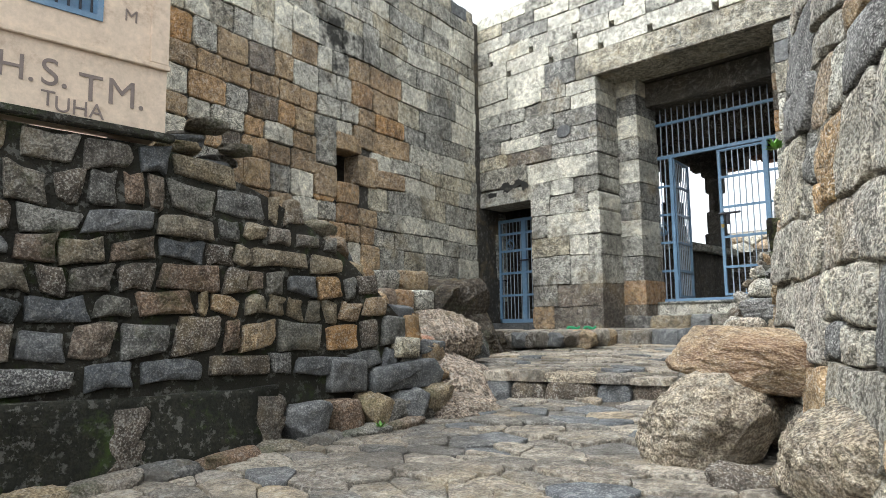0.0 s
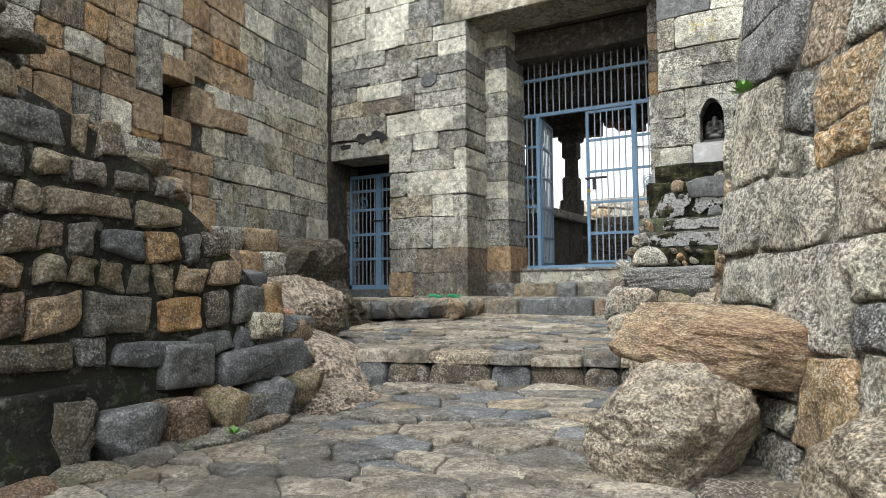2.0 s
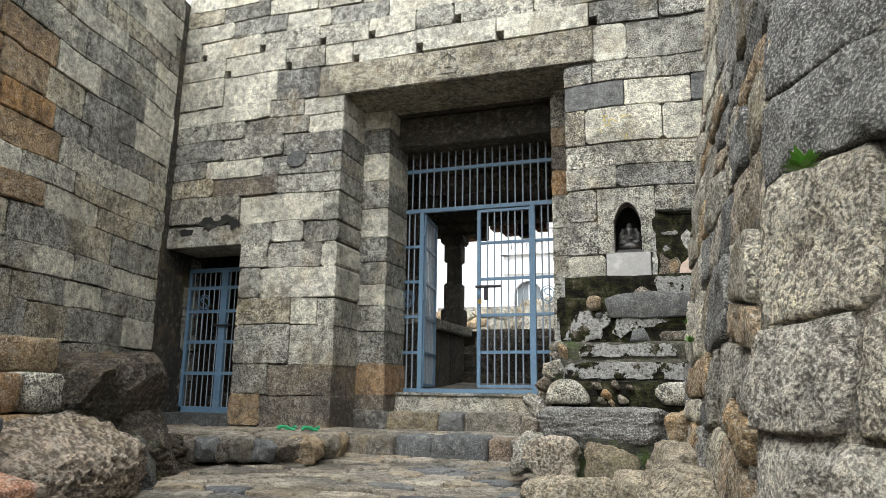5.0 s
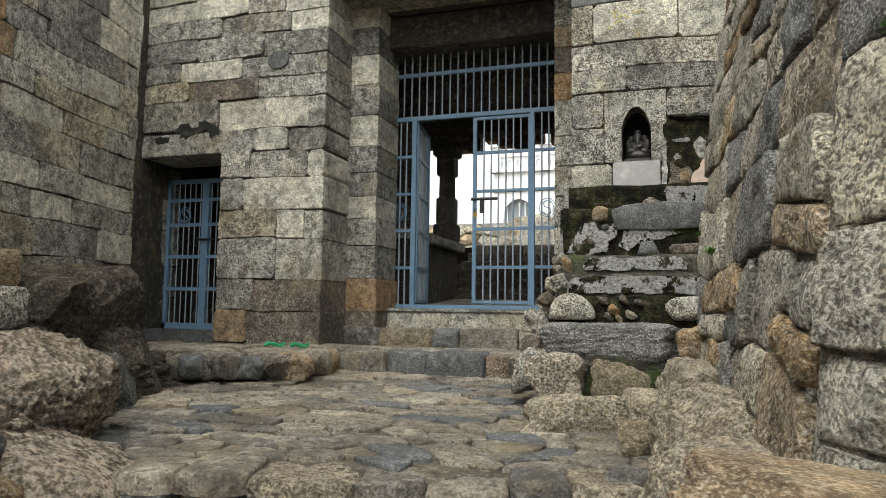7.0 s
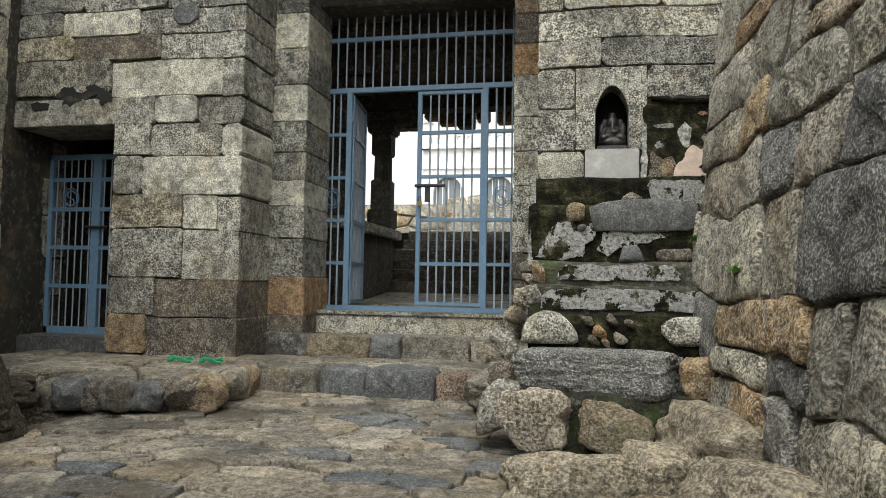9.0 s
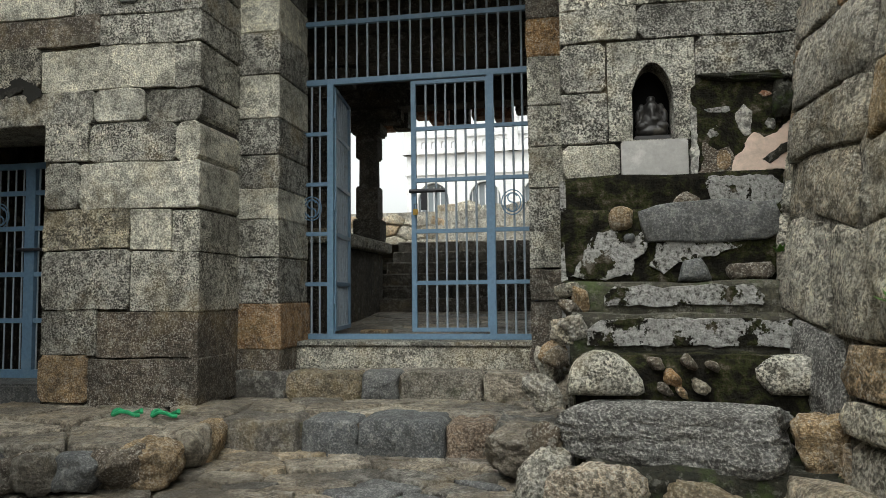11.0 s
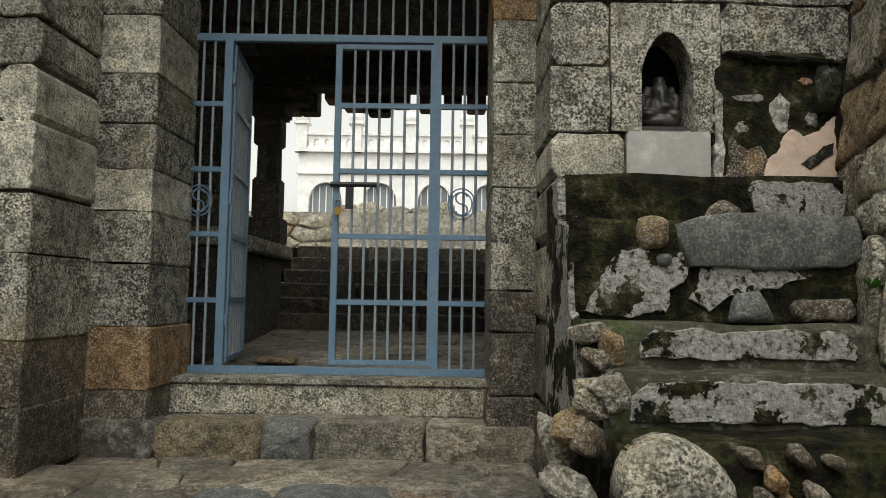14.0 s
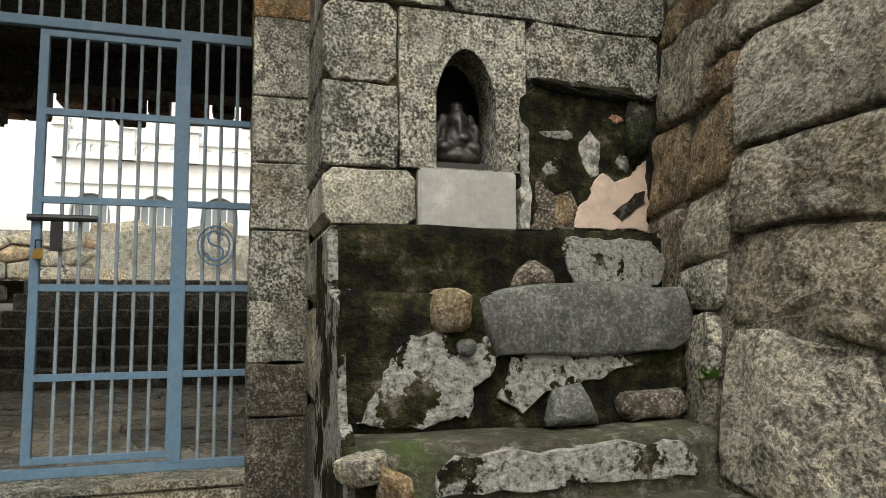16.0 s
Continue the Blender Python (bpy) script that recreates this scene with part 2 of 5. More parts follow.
grout = stone_mat("pale crumbling grout", [(0.20, 0.18, 0.145), (0.29, 0.265, 0.215)], pit=0.7, stain=0.6, bump=1.0, speck=0.2, lichen=0.5, deep=0.05)
slab_grey = stone_mat("dark speckled grey slab", [(0.15, 0.152, 0.152), (0.22, 0.218, 0.21)], pit=0.8, stain=0.3, bump=1.0, speck=0.5, lichen=0.3, ochre=0.0, deep=0.04)
earth = stone_mat("damp packed earth", [(0.10, 0.087, 0.068), (0.13, 0.11, 0.085)], pit=0.5, stain=0.4, bump=0.9, moss=0.25, speck=0.0, lichen=0.25)
mossy = stone_mat("black mossy plaster", [(0.022, 0.022, 0.016), (0.032, 0.030, 0.022)], pit=0.4, pit_scale=40, pit_colour=(0.012, 0.013, 0.01), stain=0.6, stain_colour=(0.014, 0.015, 0.012), bump=1.2, moss=0.7, speck=0.0, lichen=0.25, ochre=0.0)
tread_mat = stone_mat("grey-green damp tread", [(0.045, 0.043, 0.032), (0.07, 0.066, 0.05)], pit=0.4, pit_scale=34, stain=0.6, stain_colour=(0.03, 0.033, 0.02), bump=0.9, moss=0.6, speck=0.0, lichen=0.25, ochre=0.0)
lime = stone_mat("flaking whitish lime plaster", [(0.36, 0.355, 0.34), (0.44, 0.43, 0.41)], pit=0.5, pit_scale=30, pit_colour=(0.06, 0.058, 0.05), stain=0.75, stain_colour=(0.03, 0.03, 0.024), bump=0.8, lichen=0.6, ochre=0.15)


def riser_material(edge=0.56, scale=3.0):
    """Black mossy masonry with remains of whitish lime plaster."""
    m, nt, bsdf = nodes_of("mossy riser with lime remains")
    tc = nt.nodes.new("ShaderNodeTexCoord")
    a, b, c = tex_noise(nt, tc.outputs["Object"], scale, 7, 0.66), tex_noise(nt, tc.outputs["Object"], 40.0, 5, 0.65), tex_noise(nt, tc.outputs["Object"], 9.0, 6, 0.7)
    moss = ramp(nt, [(0.34, (0.005, 0.005, 0.004)), (0.47, (0.016, 0.014, 0.010)), (0.55, (0.032, 0.036, 0.012)), (0.60, (0.055, 0.045, 0.03)), (0.68, (0.15, 0.135, 0.11))])
    nt.links.new(c.outputs[0], moss.inputs[0])
    pl = ramp(nt, [(0.34, (0.06, 0.058, 0.05)), (0.44, (0.28, 0.275, 0.26)), (0.65, (0.46, 0.455, 0.435))])
    nt.links.new(b.outputs[0], pl.inputs[0])
    f = ramp(nt, [(edge, (0, 0, 0)), (edge + 0.02, (1, 1, 1))])
    nt.links.new(a.outputs[0], f.inputs[0])
    nt.links.new(mixed(nt, f.outputs[0], moss.outputs[0], pl.outputs[0]), bsdf.inputs["Base Color"])
    bsdf.inputs["Roughness"].default_value = 0.95
    bsdf.inputs["Specular IOR Level"].default_value = 0.12
    bp = nt.nodes.new("ShaderNodeBump")
    bp.inputs["Strength"].default_value, bp.inputs["Distance"].default_value = 1.0, 0.05
    hs = nt.nodes.new("ShaderNodeMath")
    hs.operation = 'MULTIPLY_ADD'
    hs.inputs[1].default_value = 0.5
    nt.links.new(b.outputs[0], hs.inputs[0])
    nt.links.new(c.outputs[0], hs.inputs[2])
    nt.links.new(hs.outputs[0], bp.inputs["Height"])
    nt.links.new(bp.outputs[0], bsdf.inputs["Normal"])
    return m


riser_mat = riser_material(0.66)
plaster_mat = riser_material(0.435, 6.5)
flank_mat = riser_material(0.50)
cream = plain_mat("cream limewash", (0.62, 0.50, 0.38), 0.9, wear=(0.30, 0.20, 0.14), wear_amount=0.6, scale=16)
pink = plain_mat("pale pink plaster", (0.72, 0.56, 0.46), 0.9, wear=(0.35, 0.28, 0.22), wear_amount=0.4)
grey_plaster = plain_mat("grey cement render", (0.40, 0.39, 0.37), 0.85, wear=(0.62, 0.61, 0.58), wear_amount=0.6, scale=20)
blue_paint = plain_mat("chalky blue gate paint", (0.125, 0.215, 0.315), 0.5, wear=(0.20, 0.28, 0.36), wear_amount=0.5, scale=30, bump=0.08)
bar_paint = plain_mat("grey-blue bar paint", (0.27, 0.32, 0.37), 0.5, wear=(0.12, 0.10, 0.08), wear_amount=0.4, scale=40, bump=0.08)
soot_stain = plain_mat("black water stain", (0.016, 0.015, 0.013), 0.95, wear=(0.09, 0.085, 0.07), wear_amount=0.6, scale=30)
# flat black that stands in for the shade at the back of hollows
shade_black = plain_mat("black for shaded hollows", (0.006, 0.006, 0.006), 1.0)
black_iron = plain_mat("black iron", (0.03, 0.03, 0.035), 0.5, 0.4)
brass = plain_mat("brass", (0.45, 0.30, 0.08), 0.35, 0.9)
ink = plain_mat("grey wall paint", (0.20, 0.16, 0.14), 0.9)
yellow_chalk = plain_mat("yellow chalk", (0.62, 0.50, 0.08), 0.95)
idol_mat = plain_mat("oiled black stone", (0.035, 0.033, 0.032), 0.45, wear=(0.20, 0.17, 0.12), wear_amount=0.5, scale=25)
white_paint = plain_mat("white limewashed facade", (0.86, 0.86, 0.86), 0.9, wear=(0.7, 0.7, 0.68), wear_amount=0.25, scale=2)
glass_dark = plain_mat("dim window grille", (0.20, 0.23, 0.25), 0.4)
green_cloth = plain_mat("bright green cord", (0.02, 0.30, 0.12), 0.6)
leaf_mat = plain_mat("fresh green leaf", (0.10, 0.24, 0.03), 0.6)
brick_mat = stone_mat("dull red brick", [(0.30, 0.13, 0.08), (0.36, 0.18, 0.11)], pit=0.4, stain=0.4)


# ---- builders ----
def thing(name, label, category, at=(0, 0, 0), group="", kind=""):
    return tagged(new(name), label, category, group, kind)


def to_object(name, me, material, parent=None, label="", smooth=False):
    me.materials.append(material)
    if smooth:
        for p in me.polygons:
            p.use_smooth = True
    ob = new(name, me)
    ob.parent = parent
    return tagged(ob, label)


def part(name, bm, material, parent=None, label="", smooth=False):
    me = bpy.data.meshes.new(name)
    bmesh.ops.recalc_face_normals(bm, faces=bm.faces)
    bm.to_mesh(me)
    bm.free()
    return to_object(name, me, material, parent, label, smooth)


def box_bm(boxes, bevel=0.0):
    """Boxes (x0, x1, y0, y1, z0, z1) in one bmesh."""
    bm = bmesh.new()
    for x0, x1, y0, y1, z0, z1 in boxes:
        bmesh.ops.create_cube(bm, size=1, matrix=Matrix.Translation(((x0 + x1) / 2, (y0 + y1) / 2, (z0 + z1) / 2)) @ Matrix.Diagonal((x1 - x0, y1 - y0, z1 - z0, 1)))
    if bevel:
        bmesh.ops.bevel(bm, geom=list(bm.edges), offset=bevel, segments=2, affect='EDGES')
    return bm


def box(name, x0, x1, y0, y1, z0, z1, material, parent=None, label="", bevel=0.0):
    return part(name, box_bm([(x0, x1, y0, y1, z0, z1)], bevel), material, parent, label)


def rod(bm, a, b, r, n=8):
    a, b = Vector(a), Vector(b)
    m = Matrix.Translation((a + b) / 2) @ (b - a).to_track_quat('Z', 'Y').to_matrix().to_4x4()
    bmesh.ops.create_cone(bm, cap_ends=True, segments=n, radius1=r, radius2=r, depth=(b - a).length, matrix=m)


class Face:
    """A wall's or floor's plane: u runs along it, w up (or back), n out of it."""

    def __init__(self, o, u, w):
        self.o, self.u, self.w = Vector(o), Vector(u).normalized(), Vector(w).normalized()
        self.n = self.u.cross(self.w).normalized()

    def at(self, u, w, h=0.0):
        return self.o + self.u * u + self.w * w + self.n * h


def stone_data(poly, face, proud, depth, bev, bulge=0.0, lift=None, rough=0.0):
    """Vertices and faces of one stone: a polygon (u, w) with a chamfered front that is dressed flat or left rough."""
    k = len(poly)
    cu, cw = sum(p[0] for p in poly) / k, sum(p[1] for p in poly) / k
    size = min(max(p[0] for p in poly) - min(p[0] for p in poly), max(p[1] for p in poly) - min(p[1] for p in poly))
    b = min(bev, 0.3 * size)
    vs = []
    up = lift or (lambda u, w: 0.0)
    tu, tw = random.uniform(-1, 1) * rough * 2, random.uniform(-1, 1) * rough * 2
    rings = [(-depth, 0.0, 0.0), (proud - b, 0.0, 0.15 * b), (proud, b, 0.15 * b)] + ([(proud + 0.6 * bulge, 0.45, rough)] if rough else [])
    for h, s, j in rings:
        for u, w in poly:
            du, dw = cu - u, cw - w
            d = max(1e-6, math.hypot(du, dw))
            q = s if s == 0.45 else s / d
            uu, ww = u + du * q, w + dw * q
            vs.append(face.at(uu, ww, h + up(uu, ww) + random.uniform(-1, 1) * j + ((uu - cu) * tu + (ww - cw) * tw if h > 0 - depth else 0)))
    vs.append(face.at(cu, cw, proud + bulge + up(cu, cw) + random.uniform(-1, 1) * rough))
    n = len(rings)
    fs = []
    for r in range(0, (n - 1) * k, k):
        fs += [(r + i, r + (i + 1) % k, r + k + (i + 1) % k, r + k + i) for i in range(k)]
    fs += [((n - 1) * k + i, (n - 1) * k + (i + 1) % k, n * k) for i in range(k)]
    return vs, fs


def stone(name, poly, face, material, parent, proud=0.0, depth=0.1, bev=0.012, bulge=0.0, lift=None, rough=0.0):
    vs, fs = stone_data(poly, face, proud, depth, bev, bulge, lift, rough)
    me = bpy.data.meshes.new(name)
    me.from_pydata(vs, [], fs)
    return to_object(name, me, material, parent)


def rough_stone(name, poly, face, material, parent, proud=0.0, depth=0.12, bulge=0.02, rough=0.012, lift=None, points=18, edge=0.03):
    """A stone split by hammer or worn by weather: a fine uneven front with a soft crooked rim, shaded smooth."""
    k = len(poly)
    cu, cw = sum(p[0] for p in poly) / k, sum(p[1] for p in poly) / k
    lengths = [math.dist(poly[i], poly[(i + 1) % k]) for i in range(k)]
    total = sum(lengths)
    rim = []
    for i in range(points):
        d, j = total * i / points, 0
        while d > lengths[j] and j < k - 1:
            d -= lengths[j]
            j += 1
        a, b, q = poly[j], poly[(j + 1) % k], d / max(1e-6, lengths[j])
        u, w = a[0] + (b[0] - a[0]) * q, a[1] + (b[1] - a[1]) * q
        g = 0.035 * noise.noise(Vector((u * 9, w * 9, 1.7)))
        rim.append((u + (u - cu) * g, w + (w - cw) * g))
    up = lift or (lambda u, w: 0.0)
    seed = random.uniform(0, 50)
    tu, tw = random.uniform(-1, 1) * rough * 2, random.uniform(-1, 1) * rough * 2
    size = min(max(p[0] for p in poly) - min(p[0] for p in poly), max(p[1] for p in poly) - min(p[1] for p in poly))
    e = min(edge, 0.2 * size)
    vs = [face.at(u, w, up(u, w) - depth) for u, w in rim]
    rings = ((proud - e, 0.0, 0.2), (proud - 0.2 * e, 0.35 * e, 0.6), (proud, 0.9 * e, 0.9), (proud + 0.5 * bulge, 0.3, 1.0), (proud + 0.8 * bulge, 0.55, 1.0), (proud + bulge, 0.8, 1.0))
    for h, sh, amount in rings:
        for u, w in rim:
            q = sh if sh >= 0.3 else min(0.25, sh / max(1e-6, math.hypot(cu - u, cw - w)))
            uu, ww = u + (cu - u) * q, w + (cw - w) * q
            r = rough * amount * (1.3 * noise.noise(Vector((uu * 5, ww * 5, seed))) + 0.9 * noise.noise(Vector((uu * 14, ww * 14, seed))) + 0.4 * random.uniform(-1, 1))
            vs.append(face.at(uu, ww, h + r + up(uu, ww) + (uu - cu) * tu + (ww - cw) * tw))
    vs.append(face.at(cu, cw, proud + bulge + up(cu, cw)))
    n = points
    fs = [(r * n + i, r * n + (i + 1) % n, (r + 1) * n + (i + 1) % n, (r + 1) * n + i) for r in range(len(rings)) for i in range(n)]
    fs += [(len(rings) * n + i, len(rings) * n + (i + 1) % n, len(vs) - 1) for i in range(n)]
    me = bpy.data.meshes.new(name)
    me.from_pydata(vs, [], fs)
    return to_object(name, me, material, parent, "", True)


def ragged(poly, amount=0.02, step=0.02, seed=0.0):
    """A broken outline: the edges of a polygon, cut short and frayed."""
    out = []
    for i, a in enumerate(poly):
        b = poly[(i + 1) % len(poly)]
        d = max(1e-6, math.dist(a, b))
        n = max(1, int(d / step))
        for j in range(n):
            u, w = a[0] + (b[0] - a[0]) * j / n, a[1] + (b[1] - a[1]) * j / n
            g = amount * (noise.noise(Vector((u * 11, w * 11, seed))) + 0.6 * noise.noise(Vector((u * 31, w * 31, seed))))
            out.append((u + (b[1] - a[1]) / d * g, w - (b[0] - a[0]) / d * g))
    return out


def wavy(poly, amount, scale=0.7, seed=0.0):
    """Courses sag and swell along a wall."""
    return [(u, w + amount * noise.noise(Vector((u * scale, w * 0.5, seed)))) for u, w in poly]


def rect_poly(u0, u1, w0, w1, gap=0.0045, cut=0.012, jit=0.006):
    """A block's outline with worn corners and slightly crooked edges."""
    u0, u1, w0, w1 = u0 + gap, u1 - gap, w0 + gap, w1 - gap
    c = min(cut, 0.3 * (u1 - u0), 0.3 * (w1 - w0))
    j = lambda: random.uniform(-jit, jit)
    um, wm = (u0 + u1) / 2, (w0 + w1) / 2
    pts = [(u0 + c, w0), (um, w0 + j()), (u1 - c, w0), (u1, w0 + c), (u1 + j(), wm), (u1, w1 - c), (u1 - c, w1), (um, w1 + j()), (u0 + c, w1), (u0, w1 - c), (u0 + j(), wm), (u0, w0 + c)]
    return [(u + 0.5 * j(), w + 0.5 * j()) for u, w in pts]


def rubble_poly(u0, u1, w0, w1, gap=0.02):
    """A field stone's rounded outline in its cell."""
    cu, cw, a, b = (u0 + u1) / 2, (w0 + w1) / 2, (u1 - u0) / 2 - gap, (w1 - w0) / 2 - gap
    out, n = [], 9
    t0 = random.uniform(0, 1)
    for i in range(n):
        t = 2 * math.pi * (i + t0 + random.uniform(-0.25, 0.25)) / n
        c, s = math.cos(t), math.sin(t)
        q = (abs(c) ** 3.2 + abs(s) ** 3.2) ** (-1 / 3.2) * random.uniform(0.86, 1.04)
        out.append((cu + a * c * q, cw + b * s * q))
    return out


def clip(poly, a, b, c):
    """The part of a polygon where a*u + b*w <= c."""
    out = []
    for i, p in enumerate(poly):
        q = poly[(i + 1) % len(poly)]
        dp, dq = a * p[0] + b * p[1] - c, a * q[0] + b * q[1] - c
        if dp <= 0:
            out.append(p)
        if dp * dq < 0:
            t = dp / (dp - dq)
            out.append((p[0] + t * (q[0] - p[0]), p[1] + t * (q[1] - p[1])))
    return out


def crazy(u0, u1, w0, w1, du, dw, gap, jit=0.42):
    """Fitted irregular stones: the cells round jittered points, in staggered rows."""
    nu, nw = max(1, round((u1 - u0) / du)), max(1, round((w1 - w0) / dw))
    du, dw = (u1 - u0) / nu, (w1 - w0) / nw
    pts = [(u0 + (i + 0.5 + 0.5 * (j % 2) - 0.25 + random.uniform(-jit, jit)) * du, w0 + (j + 0.5 + random.uniform(-jit, jit)) * dw) for j in range(nw) for i in range(nu)]
    k = du / dw
    out = []
    for p in pts:
        poly = [(u0, w0), (u1, w0), (u1, w1), (u0, w1)]
        for q in pts:
            ex, ey = q[0] - p[0], (q[1] - p[1]) * k
            if q is p or ex * ex + ey * ey > 9 * du * du or ex * ex + ey * ey < 1e-9:
                continue
            c = (q[0] ** 2 - p[0] ** 2 + k * k * (q[1] ** 2 - p[1] ** 2)) / 2
            poly = clip(poly, ex, ey * k, c - gap * math.hypot(ex, ey * k))
            if len(poly) < 3:
                break
        if len(poly) >= 3:
            cu, cw = sum(v[0] for v in poly) / len(poly), sum(v[1] for v in poly) / len(poly)
            keep = [poly[0]]
            for v in poly[1:]:
                if math.hypot(v[0] - keep[-1][0], v[1] - keep[-1][1]) > 0.02:
                    keep.append(v)
            if len(keep) >= 3:
                # corners worn round
                soft = []
                for i, v in enumerate(keep):
                    a, b = keep[i - 1], keep[(i + 1) % len(keep)]
                    soft += [(v[0] * 0.92 + a[0] * 0.08, v[1] * 0.92 + a[1] * 0.08), (v[0] * 0.92 + b[0] * 0.08, v[1] * 0.92 + b[1] * 0.08)]
                out.append(((cu, cw), soft))
    return out


def boulder_mesh(name, size, seed, cuts=4, lump=0.25, knob=0.0, square=2.6, facets=9):
    """A rock: a rounded box, made uneven at three scales."""
    bm = bmesh.new()
    bmesh.ops.create_icosphere(bm, subdivisions=cuts, radius=1)
    off = Vector((seed * 7.13, seed * 3.7, seed * 1.9))
    dice = random.Random(round(seed * 1000))
    cleave = []
    for i in range(facets):
        c = Vector((dice.gauss(0, 1), dice.gauss(0, 1), dice.gauss(0, 1))).normalized()
        cleave.append((c, dice.uniform(0.78, 0.98)))
    for v in bm.verts:
        d = v.co.normalized()
        q = (abs(d.x) ** square + abs(d.y) ** square + abs(d.z) ** square) ** (-1 / square)
        r = q * (1 + lump * noise.noise(d * 1.1 + off) + 0.35 * lump * noise.noise(d * 2.7 + off) + 0.24 * lump * noise.noise(d * 7 + off) + 0.13 * lump * noise.noise(d * 17 + off))
        r += knob * (0.4 * noise.noise(d * 9 + off) + 0.7 - 1.8 * abs(noise.noise(d * 17 + off)) - 1.1 * abs(noise.noise(d * 33 + off)))
        p = d * r
        for c, far in cleave:
            over = p.dot(c) - far - 0.02 * noise.noise(p * 5 + off)
            if over > 0:
                p -= c * over * 0.9
        v.co = Vector((p.x * size[0], p.y * size[1], p.z * size[2]))
    me = bpy.data.meshes.new(name)
    bm.to_mesh(me)
    bm.free()
    return me


def boulder(name, at, size, seed, material, label, rot=(0, 0, 0), cuts=4, lump=0.25, square=2.6, category="rock", group="", parent=None, knob=0.0, facets=9):
    ob = to_object(name, boulder_mesh(name, size, seed, cuts, lump, knob, square, facets), material, parent, "", True)
    ob.matrix_basis = pose(*at, *rot)
    return ob if parent else tagged(ob, label, category, group)


def plate(name, outer, inner, face, depth, material, parent=None, label=""):
    """A flat slab with an outline (u, w) and openings cut through it, its front at the face."""
    cu = bpy.data.curves.new(name, 'CURVE')
    cu.dimensions, cu.fill_mode, cu.extrude = '2D', 'BOTH', depth / 2
    for ring in (outer, *inner):
        sp = cu.splines.new('POLY')
        sp.points.add(len(ring) - 1)
        for p, (u, w) in zip(sp.points, ring):
            p.co = (u, w, 0, 1)
        sp.use_cyclic_u = True
    tmp = bpy.data.objects.new("tmp", cu)
    scene.collection.objects.link(tmp)
    me = bpy.data.meshes.new_from_object(tmp.evaluated_get(bpy.context.evaluated_depsgraph_get()))
    bpy.data.objects.remove(tmp)
    m = Matrix((face.u, face.w, face.n)).transposed().to_4x4()
    me.transform(Matrix.Translation(face.o - face.n * depth / 2) @ m)
    me.name = name
    me.materials.clear()
    return to_object(name, me, material, parent, label)


def lettering(name, text, face, u, w, size, material, depth=0.002, parent=None):
    cu = bpy.data.curves.new(name, 'FONT')
    cu.body, cu.size, cu.extrude = text, size, depth
    tmp = bpy.data.objects.new("tmp", cu)
    scene.collection.objects.link(tmp)
    me = bpy.data.meshes.new_from_object(tmp.evaluated_get(bpy.context.evaluated_depsgraph_get()))
    bpy.data.objects.remove(tmp)
    me.transform(Matrix.Translation(face.at(u, w, 0.004)) @ Matrix((face.u, face.w, face.n)).transposed().to_4x4())
    me.materials.clear()
    return to_object(name, me, material, parent)

# ---- ground and terraces ----
def floor_z(x, y):
    """The lower path: it climbs gently towards the steps."""
    return 0.5 + 0.045 * y + 0.012 * max(0.0, y - 4.0) ** 2 + 0.02 * noise.noise(Vector((x * 1.3, y * 1.3, 0.0)))


def terrace_z(x, y):
    return 1.07 + 0.045 * (y - 6.0) + 0.02 * noise.noise(Vector((x * 1.1, y * 1.1, 5.0)))


def grid_mesh(name, x0, x1, y0, y1, nx, ny, height, material, label="", kind="", parent=None, smooth=True):
    vs = [(x0 + (x1 - x0) * i / nx, y0 + (y1 - y0) * j / ny) for j in range(ny + 1) for i in range(nx + 1)]
    me = bpy.data.meshes.new(name)
    me.from_pydata([(x, y, height(x, y)) for x, y in vs], [], [(j * (nx + 1) + i, j * (nx + 1) + i + 1, (j + 1) * (nx + 1) + i + 1, (j + 1) * (nx + 1) + i) for j in range(ny) for i in range(nx)])
    return tagged(to_object(name, me, material, parent, label, smooth), label, "", "", kind)


def ground_h(x, y):
    far = max(0.0, math.hypot(x + 3, y - 4) - 9.0)
    return (floor_z(x, min(y, 6.6)) - 0.035) if far == 0 else 0.35 - 0.02 * min(far, 20)


ground = grid_mesh("ground", -240, 240, -240, 240, 4, 4, lambda x, y: -0.4, earth, "damp brown earth stretching away from the walls", "structure")
path_floor = grid_mesh("floor_path", -7.5, 3.0, -4.0, 6.9, 42, 44, lambda x, y: floor_z(x, y) - 0.03, earth, "packed earth and worn paving of the climbing path", "structure")
UP = Face((0, 0, 0), (1, 0, 0), (0, 1, 0))
STEP_A, STEP_B = Vector((-5.05, 5.78)), Vector((-2.2, 6.52))


def step_line(x):
    return STEP_A.y + (x - STEP_A.x) * (STEP_B.y - STEP_A.y) / (STEP_B.x - STEP_A.x)


terrace = grid_mesh("floor_terrace", -7.6, -1.7, 6.15, 11.2, 30, 26, lambda x, y: (terrace_z(x, y) - 0.03) if y > step_line(x) + 0.12 else 0.6, earth, "upper terrace paved with worn flat stones", "structure")


